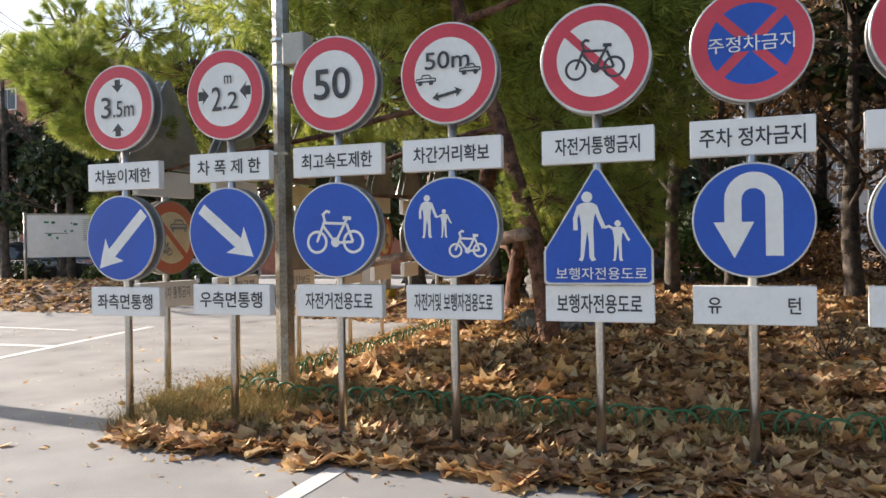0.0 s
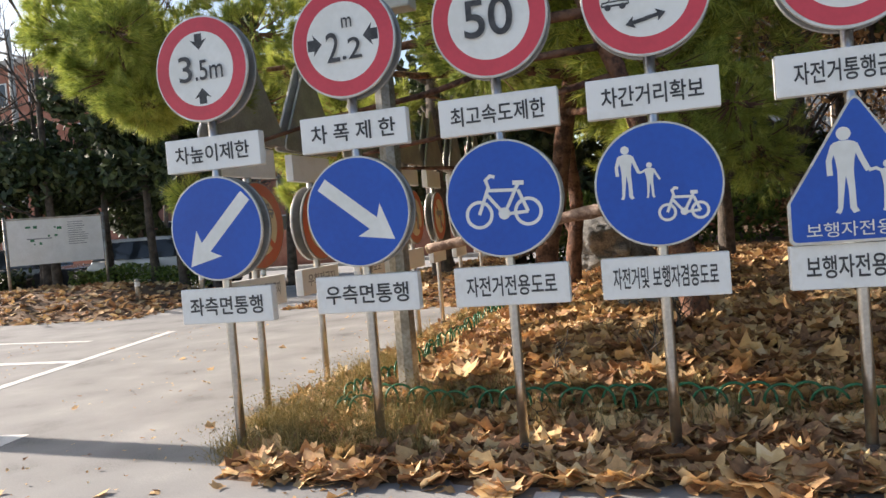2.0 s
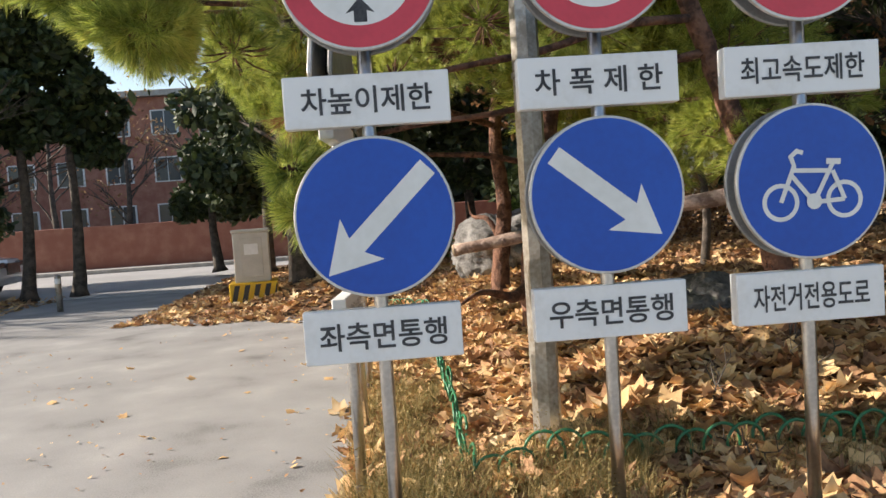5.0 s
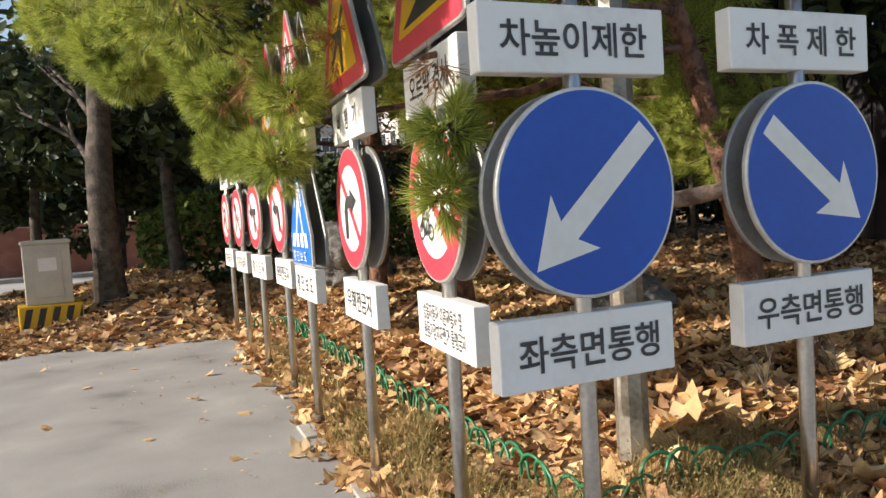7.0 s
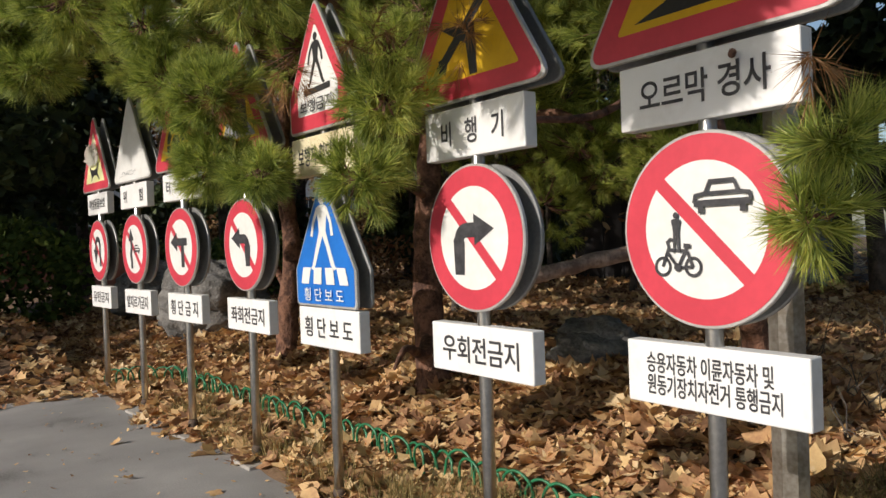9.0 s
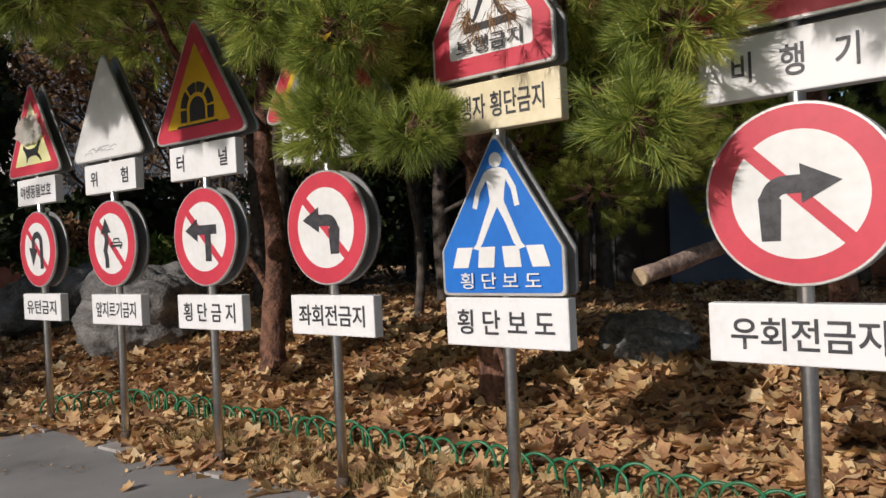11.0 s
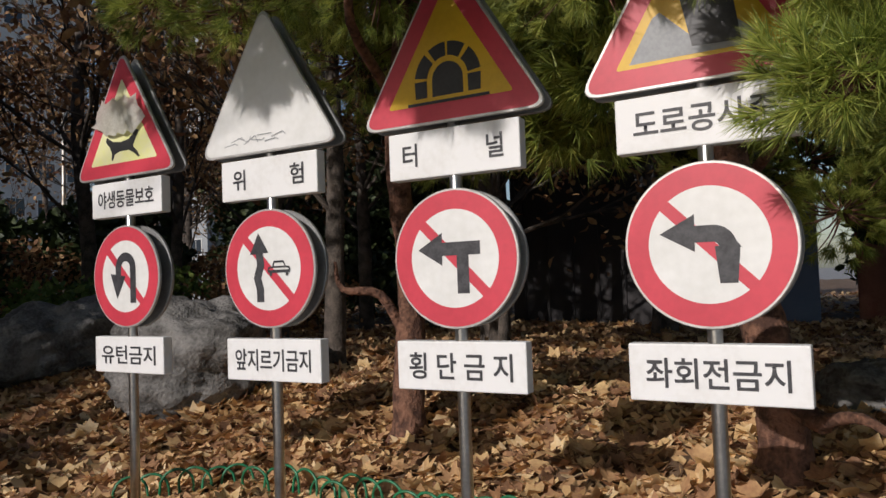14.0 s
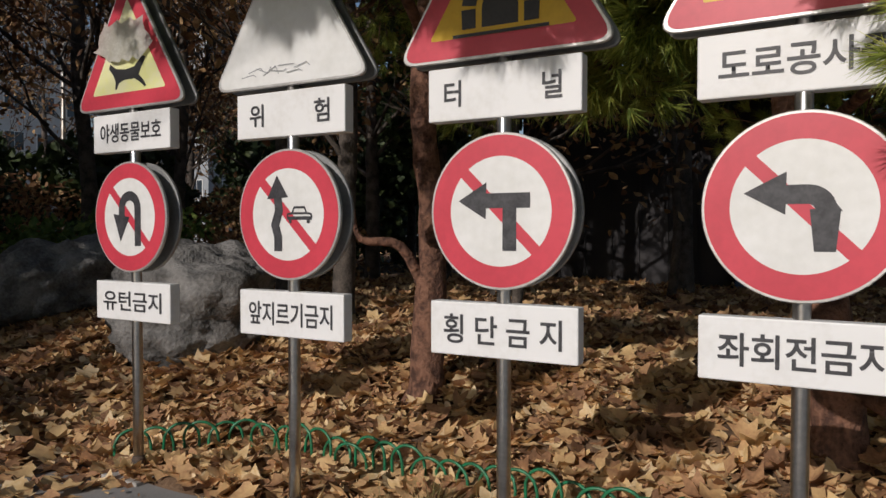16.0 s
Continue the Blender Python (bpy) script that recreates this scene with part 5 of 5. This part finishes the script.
def hedge(x0, x1, y0, y1, z0, z1, n, material, label, seed, size=0.06):
    rg = np.random.default_rng(seed)
    p = np.stack([rg.uniform(x0, x1, n), rg.uniform(y0, y1, n), z0 + (z1 - z0) * rg.uniform(0, 1, n) ** 0.7], 1)
    p[:, 2] += 0.12 * (z1 - z0) * np.sin(p[:, 0] * 2.3 + seed) * (p[:, 2] - z0) / (z1 - z0)
    v, t = leaf_mesh(p, size, rg, 0.9, "oval")
    return tagged(mesh_np("hedge", v, t, material), label, "hedge", "", "stuff")


# left: dark evergreens and bare trees round the notice board
for k, (x, y, h, w, z0) in enumerate(((-15.0, 19.85, 6.2, 1.7, 2.9), (-13.4, 19.8, 6.8, 1.6, 2.9), (-11.3, 19.7, 7.2, 1.5, 3.0), (-17.6, 19.9, 5.8, 1.8, 2.6), (-9.7, 21.0, 6.0, 1.3, 3.0), (-20.4, 19.6, 5.7, 1.9, 2.3), (-10.6, 20.4, 7.6, 1.2, 3.8), (-14.3, 24.0, 5.2, 1.6, 1.8), (-17.0, 23.8, 5.0, 1.7, 1.4))):
    evergreen(x, y, z0, h, w, "dark shaded evergreen tree past the driveway", 50 + k, z=0.15)
for k, (x, y, h) in enumerate(((-16.4, 19.2, 9.5), (-19.8, 17.2, 9.0), (-12.3, 19.6, 9.5), (-18.4, 18.6, 8.0), (-21.6, 18.4, 9.0), (-17.4, 19.9, 7.0))):
    tree(x, y, h, 0.15, "bare winter tree with pale upright branches", 70 + k, depth=4, z=float(left_hill(np.array(x), np.array(y))))
hedge(-16.3, -11.6, 19.5, 20.1, 0.2, 0.95, 2600, "shrub", "low clipped green hedge beside the road", 3, 0.07)
hedge(-30, -18, 19.0, 20.0, 0.2, 1.1, 2600, "evergreen", "dark low hedge beyond the leaf bed", 4, 0.11)
hedge(-3.3, -0.6, 20.5, 22, 0.1, 2.0, 2600, "shrub", "yellow-green shrub beyond the pines", 6, 0.10)
hedge(0.6, 3.6, 19.5, 21.0, 0.4, 1.7, 1800, "shrub", "green shrub among bare trunks", 8, 0.09)
# by the cabinet and behind the far verge
trunk_tree = tree(-3.75, 16.6, 9.0, 0.24, "thick dark trunk of a tree on the leaf-strewn verge", 90, "evergreen", 26, 0.14, 3, z=0.35, cloud=0.6)
for k, (x, y, h, w, z0) in enumerate(((-7.2, 24.6, 4.8, 1.8, 1.5), (-5.4, 22.6, 5.2, 1.7, 2.3), (-2.6, 19.2, 7.0, 1.9, 2.6), (-0.8, 22.6, 6.5, 2.2, 2.3), (-3.8, 24.8, 5.4, 2.1, 1.2))):
    evergreen(x, y, z0, h, w, "dark evergreen tree behind the leaf bed", 100 + k, z=0.3)
# behind the first row: brown-leaved trees
for k, (x, y, h, r) in enumerate(((1.75, 15.4, 8.5, 0.14), (4.6, 14.6, 7.0, 0.16), (3.3, 17.8, 8.5, 0.15), (6.4, 18.5, 9.0, 0.16), (2.4, 21.5, 9.5, 0.16), (5.2, 23, 10, 0.17), (8.5, 22.5, 9, 0.15), (0.3, 24.5, 10, 0.17))):
    tree(x, y, h, r, "tree with withered golden-brown leaves in leaf-strewn ground", 120 + k, "brown_leaf", 9, 0.085, 4, cloud=0.38, shape="oval")
for k, (x, y, h) in enumerate(((2.6, 13.6, 5.5), (5.6, 12.6, 6.0), (7.2, 15.8, 6.5))):
    tree(x, y, h, 0.07, "slender bare sapling in shade", 140 + k, depth=4)
# beyond the second row: withered shrubs and dark trees
hedge(2.2, 12.5, 22.5, 24.5, 0.4, 2.3, 7500, "brown_leaf", "tangled brown withered hedge in front of the flats", 9, 0.075)
hedge(3.2, 5.2, 17.6, 20.4, 0.4, 1.5, 1500, "brown_leaf", "withered brown shrub behind the boulder", 10, 0.07)
for k, (x, y, h, w, z0) in enumerate(((7.6, 17.6, 7.0, 1.8, 3.2), (6.4, 12.6, 6.8, 1.8, 2.9), (7.2, 9.4, 6.5, 2.0, 2.6), (6.2, 6.4, 6.5, 1.9, 2.0), (5.4, 15.2, 8.0, 1.6, 3.6), (9.2, 6.0, 7.0, 2.2, 1.2), (13.5, 15, 8, 2.4, 3), (12.5, 18.5, 8, 2.2, 3), (12, 2.5, 7, 2.6, 0.8), (16, 8, 9, 2.6, 1), (8.8, 9.1, 3.8, 1.1, 1.3))):
    evergreen(x, y, z0, h, w, "dark evergreen tree in shade behind the signs", 160 + k, z=0.35, n=4600)
for k, (x, y, h) in enumerate(((4.0, 21.0, 8.5), (6.5, 25.5, 9.5), (9.0, 27.0, 9))):
    tree(x, y, h, 0.13, "half-bare tree with reddish withered leaves", 180 + k, "brown_leaf", 6, 0.08, 4)


for k, (x, y, h, w, z0) in enumerate(((4.6, 23.2, 2.4, 1.6, 1.0), (7.6, 21.0, 3.0, 1.7, 1.2), (10.4, 20.4, 5.0, 2.0, 1.0), (9.4, 24.5, 3.4, 1.9, 1.2), (3.0, 26.5, 2.8, 1.8, 0.9), (13.5, 23, 7, 2.4, 0.8))):
    evergreen(x, y, z0, h, w, "dark evergreen tree in shade behind the signs", 220 + k, z=0.35, n=4600)
for k in range(13):
    if 3 <= k <= 6:
        tree(-6 + k * 4.3, 35 + (k * 7 % 5), 9.5, 0.17, "half-bare tree with reddish withered leaves", 260 + k, "brown_leaf", 4, 0.10, 4, z=0.1, cloud=0.5)
        continue
    evergreen(-6 + k * 4.3, 37 + (k * 7 % 5), 0.6, 8.5 + (k % 3), 3.3, "far dark tree beyond the road and gardens", 240 + k, n=2600, size=0.42)


# ---------- buildings, road edge, vehicles ----------
def building(name, x0, x1, y0, y1, h, wall, label, faces, cols, rows, win=(1.4, 1.3), z0=1.0, group="buildings", kindname="building"):
    """A block with storeys of framed windows set into the named sides."""
    ob = empty(name, pose((x0 + x1) / 2, (y0 + y1) / 2, 0), label, kindname, group)
    cx, cy = (x1 - x0) / 2, (y1 - y0) / 2
    bm = bmesh.new()
    box(bm, -cx, cx, -cy, cy, -0.2, h, 0.03)
    part("wall", bm, wall, ob)
    bm = bmesh.new()
    box(bm, -cx - 0.35, cx + 0.35, -cy - 0.35, cy + 0.35, h, h + 0.35, 0.04)
    part("roof", bm, "concrete", ob)
    w, hh = win
    fb = bmesh.new()
    box(fb, -w / 2 - 0.07, w / 2 + 0.07, -0.06, 0.05, -hh / 2 - 0.07, hh / 2 + 0.07, 0.01)
    pb = bmesh.new()
    for sx in (-1, 1):
        box(pb, sx * w / 4 - w / 4 + 0.03, sx * w / 4 + w / 4 - 0.03, -0.075, -0.062, -hh / 2, hh / 2)
    f0, p0 = part("window", fb, "white", ob), part("pane", pb, "glass")
    p0.parent = f0
    first = True
    for side in faces:
        L = (x1 - x0) if side in "sn" else (y1 - y0)
        for i in range(cols[side]):
            for j in range(rows):
                u = -L / 2 + L * (i + 0.5) / cols[side]
                z = z0 + (h - z0) * (j + 0.45) / rows
                m = {"s": pose(u, -cy, z), "w": pose(-cx, -u, z, 0, 0, -90), "e": pose(cx, u, z, 0, 0, 90)}[side]
                o = f0 if first else new("window", f0.data)
                o.parent = ob
                o.matrix_local = m
                if not first:
                    q = new("pane", p0.data)
                    q.parent = o
                first = False
    return ob


building("apartment_block", 19, 31, 66, 80, 42, "apartment", "tall pale apartment block beyond the trees", "sw", {"s": 5, "w": 5}, 14)
building("apartment_block", 38, 56, 60, 74, 38, "apartment_grey", "tall grey apartment block beyond the trees", "sw", {"s": 6, "w": 5}, 13)
building("apartment_block", 6, 20, 72, 84, 36, "apartment_grey", "grey apartment block far behind bare trees", "sw", {"s": 6, "w": 4}, 12)
building("brick_house", -52, -30, 38, 50, 13.2, "brick", "red brick three-storey house with a tiled roof", "se", {"s": 7, "e": 4}, 4)
building("brick_house", -27, -8, 46, 58, 9.0, "brick", "red brick house across the road", "s", {"s": 7}, 3)
building("brick_house", 10.9, 17, 4.0, 10.2, 3.4, "brick", "single-storey brick house in shade", "e", {"e": 2}, 1, (1.2, 1.0), 0.9)
shed = empty("dark_shed", pose(10.4, 13.8, 0.35), "shed under trees, its deep shade put into near-black cladding", "shed")
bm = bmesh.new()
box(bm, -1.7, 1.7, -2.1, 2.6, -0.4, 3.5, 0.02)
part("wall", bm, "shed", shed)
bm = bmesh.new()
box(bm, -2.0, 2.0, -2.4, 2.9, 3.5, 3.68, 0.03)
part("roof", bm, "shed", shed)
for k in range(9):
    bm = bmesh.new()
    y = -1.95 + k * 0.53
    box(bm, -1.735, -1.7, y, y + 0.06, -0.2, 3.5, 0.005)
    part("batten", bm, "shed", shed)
bm = bmesh.new()
box(bm, -0.03, 0.03, -0.8, 0.8, -0.15, 2.7, 0.01)
tp = part("metal_sheet", bm, "tarp", None)
tp.matrix_world = pose(8.5, 11.45, 0.35, 0, 2, 0)
tagged(tp, "tall blue metal sheet leaning against the dark shed", "sheet")

bm = bmesh.new()
box(bm, -45, 6, 31.0, 31.4, -0.1, 1.75, 0.03)
tagged(part("wall_street", bm, "brick"), "low red-brown brick wall along the road", "", "", "structure")
bm = bmesh.new()
box(bm, -60, 20, 30.0, 31.0, -0.05, 0.16, 0.02)
tagged(part("pavement", bm, "concrete"), "pale kerbed pavement along the road", "", "", "structure")
for k in range(7):
    tree(-24 + k * 3.4 + (k % 3) * 0.5, 34.5 + (k % 2) * 2, 8.0, 0.16, "bare street tree behind the brick wall", 200 + k, "brown_leaf" if k % 2 else "", 5, 0.09, 3, z=0.0, group="street trees")


def car(x, y, turn, paint, label):
    """A tall estate car: moulded body, glass, wheels, lamps, bumper."""
    ob = empty("car", pose(x, y, 0.02, 0, 0, turn), label, "car", "parked cars")
    lower = [(-2.35, 0.35), (2.25, 0.35), (2.38, 0.55), (2.36, 0.80), (2.2, 0.98), (1.15, 1.10), (-2.2, 1.14), (-2.38, 0.95), (-2.4, 0.55)]
    upper = [(1.05, 1.08), (0.45, 1.62), (0.1, 1.72), (-1.7, 1.74), (-2.1, 1.62), (-2.28, 1.12)]

    def prism(pts, w0, w1, zmid):
        bm = bmesh.new()
        a, b = [], []
        for px_, pz in pts:
            w = w0 if pz < zmid else w1
            a.append(bm.verts.new((px_, -w, pz)))
            b.append(bm.verts.new((px_, w, pz)))
        bm.faces.new(a)
        bm.faces.new(b[::-1])
        for i in range(len(pts)):
            j = (i + 1) % len(pts)
            bm.faces.new((a[i], b[i], b[j], a[j]))
        bmesh.ops.recalc_face_normals(bm, faces=bm.faces)
        bmesh.ops.bevel(bm, geom=list(bm.edges), offset=0.06, segments=2, affect="EDGES", profile=0.6)
        return bm
    part("body", prism(lower, 0.93, 0.93, 9), paint, ob, "", True)
    part("roof", prism([(0.42, 1.60), (0.1, 1.75), (-1.7, 1.77), (-2.08, 1.62)], 0.70, 0.66, 1.7), paint, ob, "", True)
    part("glass", prism(upper, 0.86, 0.68, 1.3), "glass", ob, "dark tinted windows", True)
    for wx in (-1.45, 1.45):
        for wy in (-0.86, 0.86):
            bm = bmesh.new()
            s = 1 if wy > 0 else -1
            tube(bm, [(wx, wy - 0.12 * s, 0.36), (wx, wy + 0.02 * s, 0.36), (wx, wy + 0.1 * s, 0.36)], [0.36, 0.36, 0.31], 22)
            wh = part("wheel", bm, "rubber", ob, "", True)
            bm = bmesh.new()
            tube(bm, [(wx, wy + 0.09 * s, 0.36), (wx, wy + 0.115 * s, 0.36)], [0.22, 0.18], 16)
            part("rim", bm, "steel", wh)
    for wy in (-0.66, 0.66):
        bm = bmesh.new()
        box(bm, 2.26, 2.37, wy - 0.2, wy + 0.2, 0.78, 0.93, 0.03)
        part("headlight", bm, "glass", ob, "clear headlight")
    bm = bmesh.new()
    box(bm, 2.33, 2.40, -0.42, 0.42, 0.62, 0.9, 0.02)
    part("grille", bm, "car_dark", ob, "dark grille")
    return ob


car(-13.9, 21.35, 8, "car_white", "white sport utility car parked beside the hedge")
car(-19.4, 21.2, 4, "car_dark", "dark parked car half hidden by hedge")
car(-16.0, 36.5, 0, "car_white", "white car parked behind the brick wall")

lamp = empty("street_lamp", pose(6.25, 28.5, 0.4), "slim grey street lamp beyond the hedge", "street lamp")
bm = bmesh.new()
tube(bm, [(0, 0, -0.1), (0, 0, 3), (0, 0, 5.9), (0.1, -0.2, 6.1), (0.5, -0.9, 6.25)], [0.08, 0.065, 0.05, 0.045, 0.04], 10)
part("pole", bm, "steel_dull", lamp, "", True)
bm = bmesh.new()
box(bm, 0.42, 0.62, -1.3, -0.8, 6.2, 6.3, 0.03)
part("head", bm, "cabinet", lamp)


def cable(a, b, sag, label):
    bm = bmesh.new()
    a, b = Vector(a), Vector(b)
    tube(bm, [a.lerp(b, i / 14) + Vector((0, 0, -sag * 4 * (i / 14) * (1 - i / 14))) for i in range(15)], 0.018, 5)
    return tagged(part("overhead_cable", bm, "rubber", None, "", True), label, "cable", "overhead cables")


cable((-9.6, 6.75, 8.6), (-31.5, 33, 12.9), 0.8, "thin black overhead cable between utility poles")
cable((-9.6, 6.3, 8.6), (-31.5, 32.2, 12.9), 0.9, "thin black overhead cable between utility poles")
cable((-31.5, 33, 12.9), (24, 66, 24), 2.0, "thin black overhead cable to the flats")
